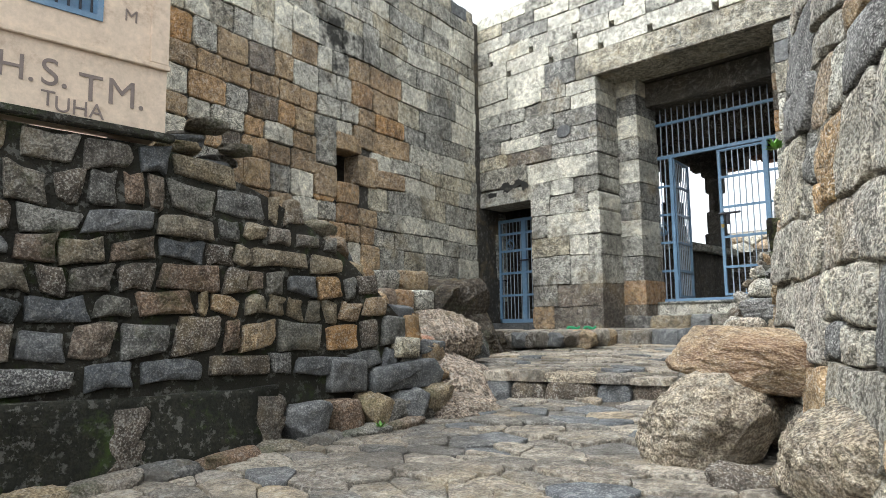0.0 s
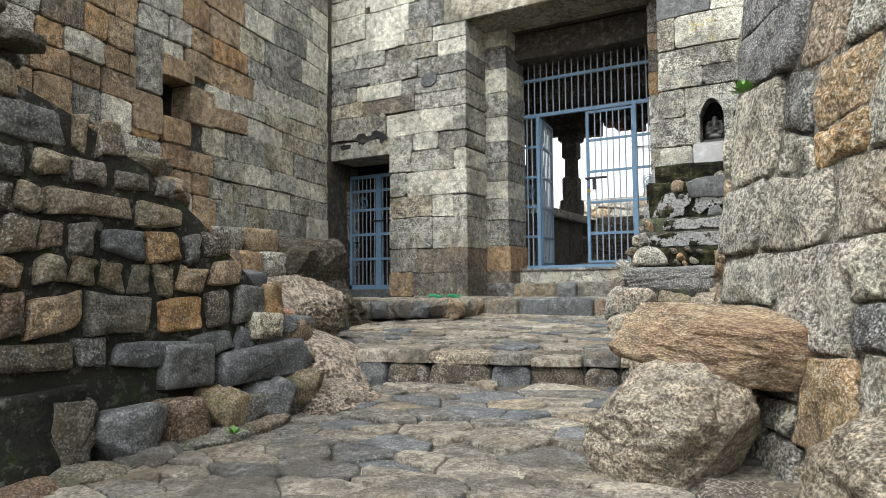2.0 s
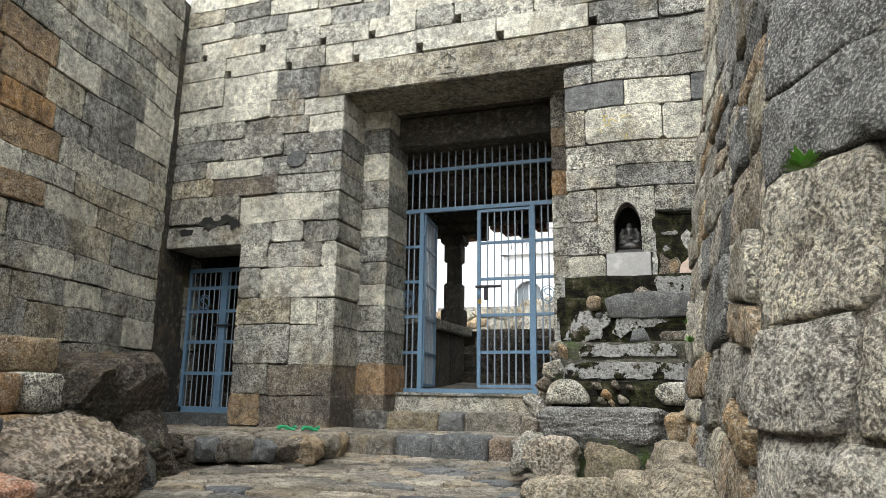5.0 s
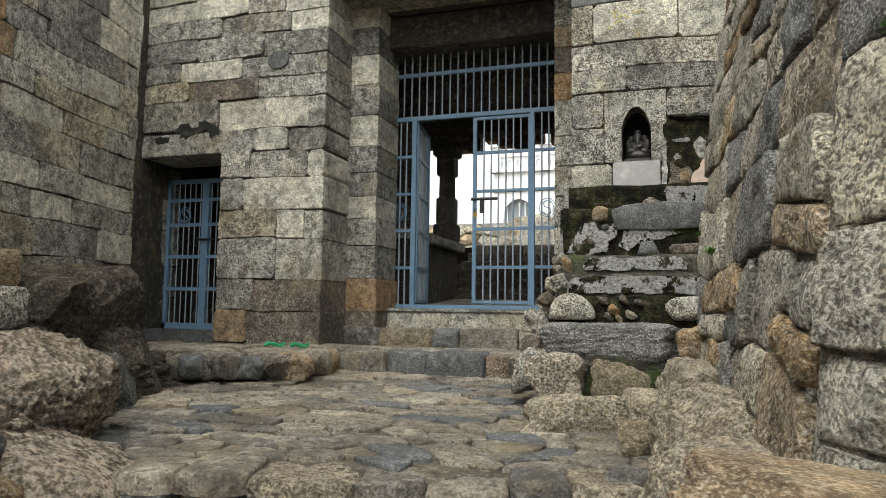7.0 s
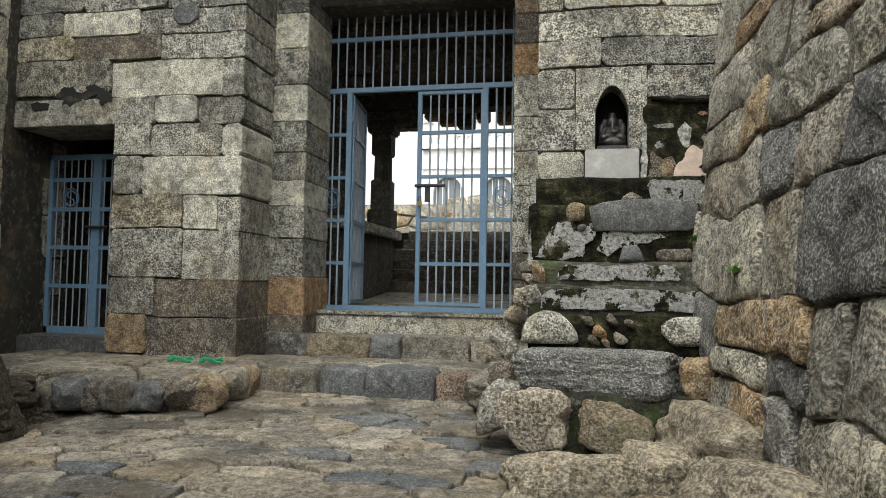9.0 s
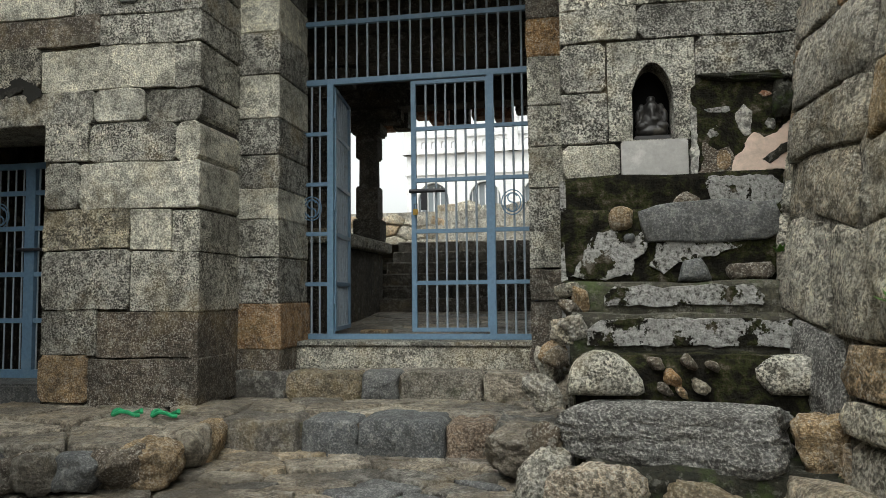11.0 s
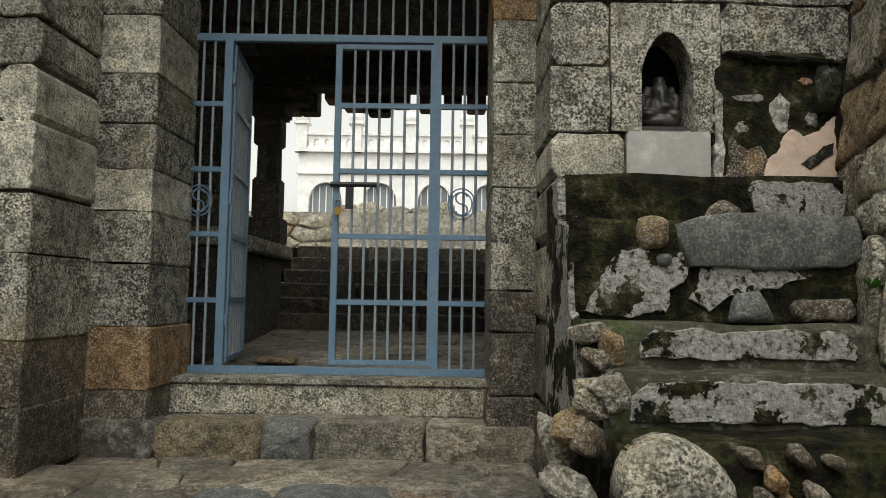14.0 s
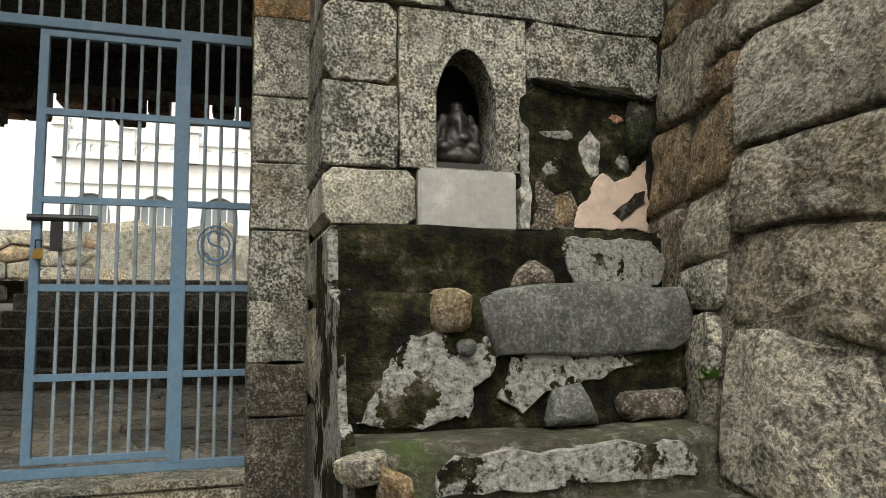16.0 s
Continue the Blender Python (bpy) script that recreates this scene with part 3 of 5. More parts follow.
# ---- walls: cores ----
JOINT = 0.035
GW = Face((0, 10.25, 0), (1, 0, 0), (0, 0, 1))
wall_gate = tagged(part("wall_gate", box_bm([
    (-9.6, -7.72, 10.25 + JOINT, 11.3, 4.15, 6.4), (-7.72, -6.26, 10.25 + JOINT, 11.6, 0.6, 6.4), (-9.6, -1.2, 10.25 + 0.22, 11.9, 6.4, 7.45),
    (-3.20, -2.74, 10.25 + JOINT, 11.6, 0.6, 6.4), (-2.38, -1.2, 10.25 + JOINT, 11.6, 0.6, 6.4), (-2.74, -2.38, 10.25 + JOINT, 11.6, 0.6, 3.5),
    (-2.74, -2.38, 10.25 + JOINT, 11.6, 4.16, 6.4), (-2.74, -2.38, 10.62, 11.6, 3.5, 4.16), (-9.6, -9.08, 10.25, 11.3, 0.6, 4.15)]), joint),
    "tall gate wall of coursed pecked grey granite", "wall", "", "structure")
LW = Face((-7.172, 0, 0), (-0.17, 1, 0), (0, 0, 1))
wall_left = tagged(new("wall_left"), "high wall of grey and orange weathered blocks", "wall", "", "structure")
core = box_bm([(-1.2, -JOINT, 0, 6.22, 0.3, 7.75), (-1.2, -JOINT, 6.74, 12.0, 0.3, 7.75), (-1.2, -JOINT, 6.22, 6.74, 0.3, 3.77), (-1.2, -JOINT, 6.22, 6.74, 4.29, 7.75), (-1.2, -0.7, 6.22, 6.74, 3.77, 4.29)])
core.transform(Matrix.Translation(LW.o) @ Matrix(((LW.n.x, LW.u.x, 0, 0), (LW.n.y, LW.u.y, 0, 0), (0, 0, 1, 0), (0, 0, 0, 1))))
part("wall_core", core, joint, wall_left)
def leaning(a, b, lean=0.12, at=3.4):
    """A battered wall face through the plan points a and b at the height given."""
    u = Vector((b[0] - a[0], b[1] - a[1], 0)).normalized()
    n = Vector((u.y, -u.x, 0))
    w = Vector((-n.x * lean, -n.y * lean, 1))
    o = Vector((a[0], a[1], at)) - w * at
    return Face(o, u, w)


RW0 = leaning((-1.60, 10.25), (-1.90, 9.25))
RW = leaning((-1.90, 9.25), (-1.66, 5.55))
RN = leaning((-1.66, 5.55), (-0.46, 3.45))
wall_right = tagged(new("wall_right"), "rough boulder-built wall with a rounded end beside the path", "wall", "", "structure")


def wall_core(face, u0, u1, w0, w1, thick, material, parent):
    vs = [face.at(u, w, h) for h in (-0.022, -thick) for u, w in ((u0, w0), (u1, w0), (u1, w1), (u0, w1))]
    me = bpy.data.meshes.new("wall_core")
    me.from_pydata(vs, [], [(0, 1, 2, 3), (7, 6, 5, 4), (0, 4, 5, 1), (1, 5, 6, 2), (2, 6, 7, 3), (3, 7, 4, 0)])
    return to_object("wall_core", me, material, parent)


wall_core(RW0, 0.0, 1.05, 0.2, 6.6, 1.0, grout, wall_right)
wall_core(RW, 0.0, 3.72, 0.2, 6.6, 1.2, grout, wall_right)
wall_core(RN, 0.0, 3.4, 0.0, 6.6, 0.9, grout, wall_right)
# plain walls that close the yard behind the walker
wall_back = tagged(part("wall_back", box_bm([(-7.5, 4.0, -5.2, -4.8, 0.0, 3.0), (2.6, 3.0, -4.8, 2.6, 0.0, 3.0)]), joint), "plain rubble yard wall behind the path", "wall", "", "structure")

# ---- gate wall: blocks ----
MATS = {"g": granite, "p": granite_pale, "d": granite_dark, "o": laterite, "s": stained}


def course(w0, w1, joints, kinds, depth=0.1, holes=(), parent=wall_gate, face=GW, shear=0.03):
    """One course of blocks between the joints given; an edge block goes the wall's depth back."""
    for i, k in enumerate(kinds):
        u0, u1 = joints[i], joints[i + 1]
        lift = shear * max(0.0, -6.2 - (u0 + u1) / 2) if u1 < -5 else 0.0
        poly = rect_poly(u0, u1, w0 + lift, w1 + lift, 0.0045, random.choice([0.008, 0.012, 0.02, 0.045]))
        near = [h for h in holes if u0 - 0.001 <= h < u1 - 0.05]
        if near:
            h = near[0]
            a, b = max(u0 + 0.004, h), h + 0.1
            z = w0 + lift
            if h - u0 < 0.02:
                poly = [(b, z), (u1 - 0.006, z), (u1 - 0.006, w1 + lift - 0.006), (u0 + 0.006, w1 + lift - 0.006), (u0 + 0.006, z + 0.12), (b, z + 0.12)]
        edge = abs(u1 + 6.22) < 0.03 or abs(u0 + 3.24) < 0.04 or abs(u0 + 7.71) < 0.03
        chipped = poly if near else ragged(poly, 0.009, 0.05, u0 * 3 + w0)
        stone("block", wavy(chipped, 0.035, 1.3), face, MATS[k], parent, random.uniform(-0.008, 0.012), 0.72 if edge else depth, 0.007)


def gate_courses():
    c = course
    c(1.45, 1.86, [-7.72, -7.24, -6.22], "os")
    c(1.86, 2.25, [-7.71, -7.17, -6.22], "gs")
    c(2.25, 2.76, [-7.71, -6.86, -6.22], "gg")
    c(2.76, 3.12, [-7.71, -6.87, -6.48, -6.22], "gpg")
    c(3.12, 3.53, [-7.71, -7.35, -6.22], "gp")
    c(3.53, 3.88, [-7.71, -7.28, -6.45, -6.22], "ggp")
    c(3.88, 4.17, [-7.24, -6.74, -6.22], "pg")
    c(4.17, 4.56, [-8.97, -7.77, -6.47, -6.22], "gpg")
    c(4.56, 4.83, [-8.97, -8.25, -7.19, -6.22], "gsg")
    c(4.83, 5.10, [-8.97, -8.39, -7.45, -6.66, -6.22], "gpgg")
    c(5.10, 5.41, [-8.97, -8.14, -7.13, -6.22], "ggg")
    c(5.41, 5.67, [-8.97, -7.78, -6.75, -6.22], "ggp")
    c(5.67, 5.92, [-8.97, -7.38, -6.84, -6.22], "pgp")
    c(5.92, 6.38, [-8.97, -8.2, -7.3, -6.62], "ppg")
    c(3.25, 3.52, [-3.24, -2.80], "p")
    c(3.52, 3.91, [-3.24, -2.89], "g")
    c(3.91, 4.29, [-3.24, -2.89], "g")
    c(2.9, 3.25, [-3.24, -2.6, -1.6], "gg")
    c(2.4, 2.9, [-3.24, -2.6, -1.6], "gg")
    c(1.9, 2.4, [-3.24, -2.6, -1.6], "so")
    c(1.3, 1.9, [-3.24, -2.6, -1.6], "ss")
    c(4.29, 4.55, [-3.24, -2.66, -1.45], "gg")
    c(4.55, 4.83, [-3.24, -1.45], "g")
    c(4.83, 5.28, [-3.24, -3.0, -2.12, -1.4], "gpp")
    c(5.28, 5.61, [-3.24, -2.54, -1.79, -1.4], "dpd")
    c(5.61, 5.87, [-3.24, -2.9, -2.1, -1.4], "ggg")
    c(5.87, 6.35, [-2.88, -2.48, -1.3], "pg")
    c(3.95, 4.29, [-2.25, -1.5], "g")
    low, high = (-8.2, -7.18, -6.13, -5.19, -4.09, -2.92), (-8.66, -7.64, -6.65, -5.89, -4.66)
    c(6.38, 6.70, [-8.97, -8.2, -7.18, -6.55, -6.13, -5.19, -4.09, -2.92, -2.1, -1.2], "ppgppppgg", 0.25, low)
    c(6.70, 7.0, [-8.97, -8.66, -7.64, -6.65, -5.89, -5.2, -4.66, -3.6, -2.4, -1.2], "gpggpgggp", 0.25, high)
    c(7.0, 7.27, [-8.97, -8.1, -7.2, -6.5, -5.6, -4.4, -3.5, -2.6, -1.2], "pgpgpgpg", 0.25)
    c(7.27, 7.52, [-8.97, -8.3, -7.5, -6.7, -6.0, -5.0, -4.1, -3.2, -2.2, -1.2], "ggpgpgpgp", 0.25)
    c(7.52, 7.78, [-8.97, -8.3, -7.7, -7.1, -6.8], "ppgp", 0.25)


gate_courses()
# the great lintel, the ceiling of the porch and the beam over the gate
stone("lintel", rect_poly(-6.62, -2.88, 5.92, 6.37, 0.006, 0.02), GW, granite, wall_gate, 0.012, 0.9, 0.018)
crest = thing("carved_crest", "small worn relief crest carved on the gate lintel", "carving")
cb = bmesh.new()
for a0, a1 in (((-4.86, 6.03), (-4.86, 6.2)), ((-4.86, 6.2), (-4.74, 6.31)), ((-4.74, 6.31), (-4.62, 6.2)), ((-4.62, 6.2), (-4.62, 6.03)), ((-4.88, 6.02), (-4.6, 6.02)), ((-4.79, 6.1), (-4.69, 6.1)), ((-4.74, 6.1), (-4.74, 6.2))):
    rod(cb, (a0[0], 10.236, a0[1]), (a1[0], 10.236, a1[1]), 0.014, 6)
part("relief", cb, granite, crest)
porch = tagged(part("ceiling_porch", box_bm([(-6.3, -3.15, 10.95, 12.3, 5.93, 6.35)]), hall_mat), "stone soffit over the gate, darkened for shade", "", "", "structure")
beam = thing("gate_beam", "stained stone beam above the iron gate, darkened for shade", "beam")
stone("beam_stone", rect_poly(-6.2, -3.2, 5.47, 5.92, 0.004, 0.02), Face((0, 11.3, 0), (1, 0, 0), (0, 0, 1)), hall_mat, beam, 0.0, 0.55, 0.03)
# lintel over the side door
dl = Face((0, 10.25, 0), (1, 0, 0), (0, 0, 1))
stone("door_lintel", rect_poly(-8.97, -7.24, 3.9, 4.2, 0.006, 0.015), dl, granite_black, wall_gate, 0.01, 0.7, 0.012)
# dark stains stay as the stone's own patches; the dark round plug in the pier
plug = thing("stone_plug", "dark rounded stone plug set into the granite pier", "stone")
stone("plug_stone", [(-6.91 + 0.16 * math.cos(a), 5.06 + 0.125 * math.sin(a)) for a in [i * math.pi / 4 + 0.3 for i in range(8)]], GW, granite_dark, plug, 0.022, 0.02, 0.01)


# pilasters that carry the gate
def pilaster(x0, x1, label, bottom):
    t = thing("pilaster", label, "pilaster", group="pilasters beside the gate")
    f = Face((0, 10.95, 0), (1, 0, 0), (0, 0, 1))
    z = 1.9
    i = 0
    while z < 5.9:
        h = 0.42 if i == 0 else random.uniform(0.26, 0.46)
        h = min(h, 5.93 - z) if 5.93 - z - h > 0.12 else 5.93 - z
        k = bottom if i == 0 else random.choice([granite, granite, granite_pale, granite] if x0 < -5 else [granite, granite, laterite, stained])
        wide = 0.03 if i == 0 and bottom is laterite else random.uniform(-0.004, 0.005)
        stone("pilaster_block", ragged(rect_poly(x0, x1 + (wide if x0 < -5 else 0), z, z + h, 0.002), 0.006, 0.05, z), f, k, t, random.uniform(-0.004, 0.005), 0.72, 0.007)
        z += h
        i += 1
    stone("pilaster_block", rect_poly(x0 - 0.02, x1 + 0.02, 1.45, 1.9), f, stained, t, 0.01, 0.7, 0.014)


pilaster(-6.26, -5.83, "stacked granite pilaster with an orange foot block", laterite)
pilaster(-3.53, -3.22, "narrow stacked granite pilaster with rusty stained blocks", stained)

# ---- steps to the gate ----
sill = thing("gate_sill", "pale worn granite sill under the iron gate", "sill")
box("sill_stone", -5.98, -3.5, 11.35, 11.9, 1.68, 1.903, granite, sill, "", 0.012)
box("cement_strip", -5.98, -3.5, 11.33, 11.92, 1.905, 1.944, granite, sill, "", 0.006)


def step_row(name, label, y, z0, z1, joints, kinds, back, crook=0.03, proud=0.0):
    t = thing(name, label, "step")
    f = Face((0, y, 0), (1, 0, 0), (0, 0, 1))
    for i, k in enumerate(kinds):
        poly = rect_poly(joints[i], joints[i + 1], z0, z1 + random.uniform(-0.012, 0.012), 0.005, 0.03, 0.012)
        rough_stone("step_stone", ragged(poly, 0.02, 0.06, i + y), f, {"d": granite_dark, "f": flag_mat, "r": rubble_mat, "s": stained}[k], t, random.uniform(-crook, crook) + proud, back, 0.012, 0.018, None, 30, 0.03)
    return t


step_row("upper_step", "uneven grey stone step below the gate sill", 10.93, 1.42, 1.71, [-6.3, -5.75, -5.05, -4.7, -3.95, -3.22], "frdrf", 0.26)
step_row("middle_step", "long low step of dark worn stones", 9.86, 1.1, 1.48, [-5.85, -5.2, -4.75, -4.1, -3.75, -3.3], "fddrf", 0.4)
step_core = part("step_core", box_bm([(-5.85, -3.3, 9.95, 11.0, 1.0, 1.44), (-6.3, -3.22, 11.0, 11.4, 1.0, 1.67)]), earth, wall_gate)
landing = tagged(new("floor_landing"), "worn paving on the broad step before the gate", "", "", "structure")
for (cu, cw), poly in crazy(-6.2, -3.25, 10.2, 10.95, 0.5, 0.36, 0.006, 0.35):
    stone("flagstone", poly, Face((0, 0, 1.47), (1, 0, 0), (0, 1, 0)), flag_mat, landing, random.uniform(-0.01, 0.02), 0.06, 0.014, 0.004, None, 0.01)
for (cu, cw), poly in crazy(-6.2, -3.25, 11.18, 11.36, 0.5, 0.2, 0.006, 0.3):
    stone("flagstone", poly, Face((0, 0, 1.69), (1, 0, 0), (0, 1, 0)), flag_mat, landing, random.uniform(-0.01, 0.01), 0.05, 0.012, 0.004, None, 0.006)

# ---- side door ----
side = thing("side_gate", "narrow blue iron grille gate in a dark doorway", "gate")
sx0, sx1, sy = -9.03, -7.74, 10.88
sb = box_bm([(sx0, sx0 + 0.05, sy, sy + 0.04, 1.62, 3.72), (sx1 - 0.05, sx1, sy, sy + 0.04, 1.62, 3.72), (sx0, sx1, sy, sy + 0.04, 1.62, 1.70), (sx0, sx1, sy, sy + 0.04, 3.66, 3.72),
             (-8.44, -8.33, sy - 0.005, sy + 0.045, 1.7, 3.66)])
part("gate_frame", sb, blue_paint, side)
for z in (2.15, 2.6, 3.05, 3.4):
    box("rail", sx0 + 0.05, sx1 - 0.05, sy + 0.002, sy + 0.035, z, z + 0.045, blue_paint, side)
for i in range(13):
    x = sx0 + 0.1 + i * 0.09
    bm = bmesh.new()
    rod(bm, (x, sy + 0.02, 1.69), (x, sy + 0.02, 3.67), 0.008)
    part("bar", bm, bar_paint, side)
lb = bmesh.new()
rod(lb, (-8.5, sy - 0.03, 2.86), (-8.2, sy - 0.03, 2.86), 0.016)
part("latch", lb, black_iron, side, "black sliding bolt")
door_sill = tagged(box("door_sill", -9.04, -7.72, 10.45, 11.3, 1.3, 1.62, granite_dark, None, "", 0.02), "dark stone doorsill of the side door", "sill")
door_jamb = tagged(new("door_jamb"), "rough splayed stone jamb of the side door", "", "", "structure")
for w0, w1 in ((1.5, 2.05), (2.05, 2.5), (2.5, 3.0), (3.0, 3.45), (3.45, 3.9)):
    rough_stone("block", rect_poly(10.25, 11.2, w0, w1), Face((-9.05, 0, 0), (0, 1, 0), (0, 0, 1)), stained if w0 < 2 else granite, door_jamb, random.uniform(-0.02, 0.005), 0.1, 0.005, 0.01)
# the enclosed passage gets its shade from the dark hall colour too
recess = tagged(part("wall_recess", box_bm([(-9.4, -7.3, 12.4, 12.6, 1.0, 4.6), (-9.4, -7.3, 11.62, 12.4, 4.2, 4.6), (-9.4, -9.2, 11.3, 12.4, 1.0, 4.2), (-7.72, -7.5, 11.6, 12.4, 1.0, 4.2), (-9.2, -7.72, 11.3, 12.4, 1.0, 1.5)]), hall_mat), "passage behind the side door, darkened for shade", "", "", "structure")

# ---- iron gate ----
gate = thing("iron_gate", "tall blue-painted iron grille gate with one leaf open", "gate")
GY = 11.645


def bar_run(parent, xs, z0, z1, y=GY, r=0.011):
    for x in xs:
        bm = bmesh.new()
        rod(bm, (x, y, z0), (x, y, z1), r)
        part("bar", bm, bar_paint, parent)


def spread(a, b, n):
    return [a + (b - a) * (i + 1) / (n + 1) for i in range(n)]


def flat(name, x0, x1, z0, z1, parent, y=GY, d=0.025, mat=None):
    return box(name, x0, x1, y - d, y + d, z0, z1, mat or blue_paint, parent, "", 0.003)


flat("bottom_rail", -5.96, -3.50, 1.945, 2.0, gate)
flat("middle_rail", -5.96, -3.50, 4.545, 4.605, gate)
flat("top_rail", -5.96, -3.50, 5.17, 5.22, gate)
flat("post", -5.985, -5.945, 1.945, 4.56, gate)
flat("post", -5.60, -5.535, 1.99, 4.55, gate, GY, 0.03)
flat("post", -3.955, -3.89, 1.99, 4.55, gate, GY, 0.03)
flat("post", -3.525, -3.49, 1.945, 4.56, gate)
for a, b in ((-5.95, -5.6), (-3.89, -3.52)):
    for z in (2.5, 3.01, 3.52, 4.04):
        flat("rail", a, b, z - 0.02, z + 0.02, gate, GY, 0.018)
bar_run(gate, spread(-5.95, -5.6, 3), 1.99, 4.55)
bar_run(gate, spread(-3.89, -3.52, 3), 1.99, 4.55)
bar_run(gate, spread(-5.96, -3.5, 21), 4.6, 5.47)


def emblem(x, z, y=GY - 0.03, parent=gate):
    bm = bmesh.new()
    for r, c in ((0.105, 22), (0.08, 20)):
        pts = [(x + r * math.cos(2 * math.pi * i / c), y, z + r * 1.15 * math.sin(2 * math.pi * i / c)) for i in range(c)]
        for i in range(c):
            rod(bm, pts[i], pts[(i + 1) % c], 0.006, 5)
    pts = [(x + 0.045 * math.cos(t), y, z + 0.045 + 0.045 * math.sin(t)) for t in [0.3 + 0.42 * i for i in range(11)]]
    pts += [(x - 0.045 * math.cos(t), y, z - 0.045 - 0.045 * math.sin(t)) for t in [4.4 - 0.42 * i for i in range(11)]]
    for p, q in zip(pts, pts[1:]):
        rod(bm, p, q, 0.007, 5)
    part("ring_ornament", bm, blue_paint, parent, "round iron ornament with a curl")


emblem(-3.72, 3.27)
emblem(-5.765, 3.27)
emblem(-8.72, 3.2, sy - 0.01, side)


def leaf(parent_name):
    """One leaf of the gate, hinged at its own left edge, 0.85 wide."""
    lf = part(parent_name, box_bm([(0, 0.05, -0.02, 0.02, 2.02, 4.53), (0.75, 0.80, -0.02, 0.02, 2.02, 4.53), (0.05, 0.75, -0.02, 0.02, 2.02, 2.06), (0.05, 0.75, -0.02, 0.02, 4.49, 4.53)], 0.003), blue_paint, gate)
    for z in (2.5, 3.01, 3.52, 4.04):
        box("rail", 0.05, 0.75, -0.016, 0.016, z - 0.02, z + 0.02, blue_paint, lf)
    for x in spread(0.05, 0.75, 6):
        bm = bmesh.new()
        rod(bm, (x, 0, 2.05), (x, 0, 4.5), 0.011)
        part("bar", bm, bar_paint, lf)
    return lf


shut = leaf("leaf")
shut.matrix_basis = pose(-4.725, GY, 0)
opened = leaf("leaf")
opened.matrix_basis = pose(-5.54, GY + 0.02, 0, 0, 0, 97)
for z in (2.3, 3.25, 4.2):
    hb = bmesh.new()
    rod(hb, (-5.53, GY, z), (-5.53, GY, z + 0.1), 0.016)
    part("hinge", hb, blue_paint, gate)
bolt = bmesh.new()
rod(bolt, (-4.74, GY - 0.04, 3.41), (-4.38, GY - 0.04, 3.41), 0.02)
part("bolt", bolt, black_iron, gate, "black sliding bolt")
box("bolt_plate", -4.62, -4.56, GY - 0.045, GY - 0.02, 3.22, 3.43, black_iron, gate, "black hasp plate")
padlock = thing("padlock", "small brass padlock hanging on the gate bolt", "padlock")
pl = box_bm([(-4.70, -4.65, GY - 0.065, GY - 0.04, 3.17, 3.23)], 0.004)
part("lock_body", pl, brass, padlock)
sh = bmesh.new()
for a, b in (((-4.69, 3.22), (-4.69, 3.28)), ((-4.66, 3.22), (-4.66, 3.28)), ((-4.69, 3.28), (-4.66, 3.28))):
    rod(sh, (a[0], GY - 0.05, a[1]), (b[0], GY - 0.05, b[1]), 0.004, 6)
part("shackle", sh, black_iron, padlock)

# ---- niche with its figure ----
arch = [(-2.71, 3.53), (-2.41, 3.53), (-2.41, 3.88)]
arch += [(-2.41 - 0.15 * (i / 6) ** 1.25, 3.88 + 0.235 * math.sin(i / 6 * math.pi / 2) ** 0.9) for i in range(1, 7)]
arch += [(-2.71 + 0.15 * (i / 6) ** 1.25, 3.88 + 0.235 * math.sin(i / 6 * math.pi / 2) ** 0.9) for i in range(5, 0, -1)]
arch += [(-2.71, 3.88)]
niche = thing("niche", "pointed wall niche cut into a pecked granite block", "niche")
plate("niche_surround", [(-2.885, 3.525), (-2.255, 3.525), (-2.255, 4.285), (-2.885, 4.285)], [arch], Face((0, 10.247, 0), (1, 0, 0), (0, 0, 1)), 0.24, granite, niche)
tagged(part("niche_sill", box_bm([(-2.80, -2.32, 10.225, 10.6, 3.24, 3.522)], 0.01), grey_plaster, niche), "grey cement panel streaked with lime")
# back painted black for the shade of the niche's depth
box("niche_back", -2.74, -2.38, 10.60, 10.64, 3.53, 4.16, shade_black, niche)


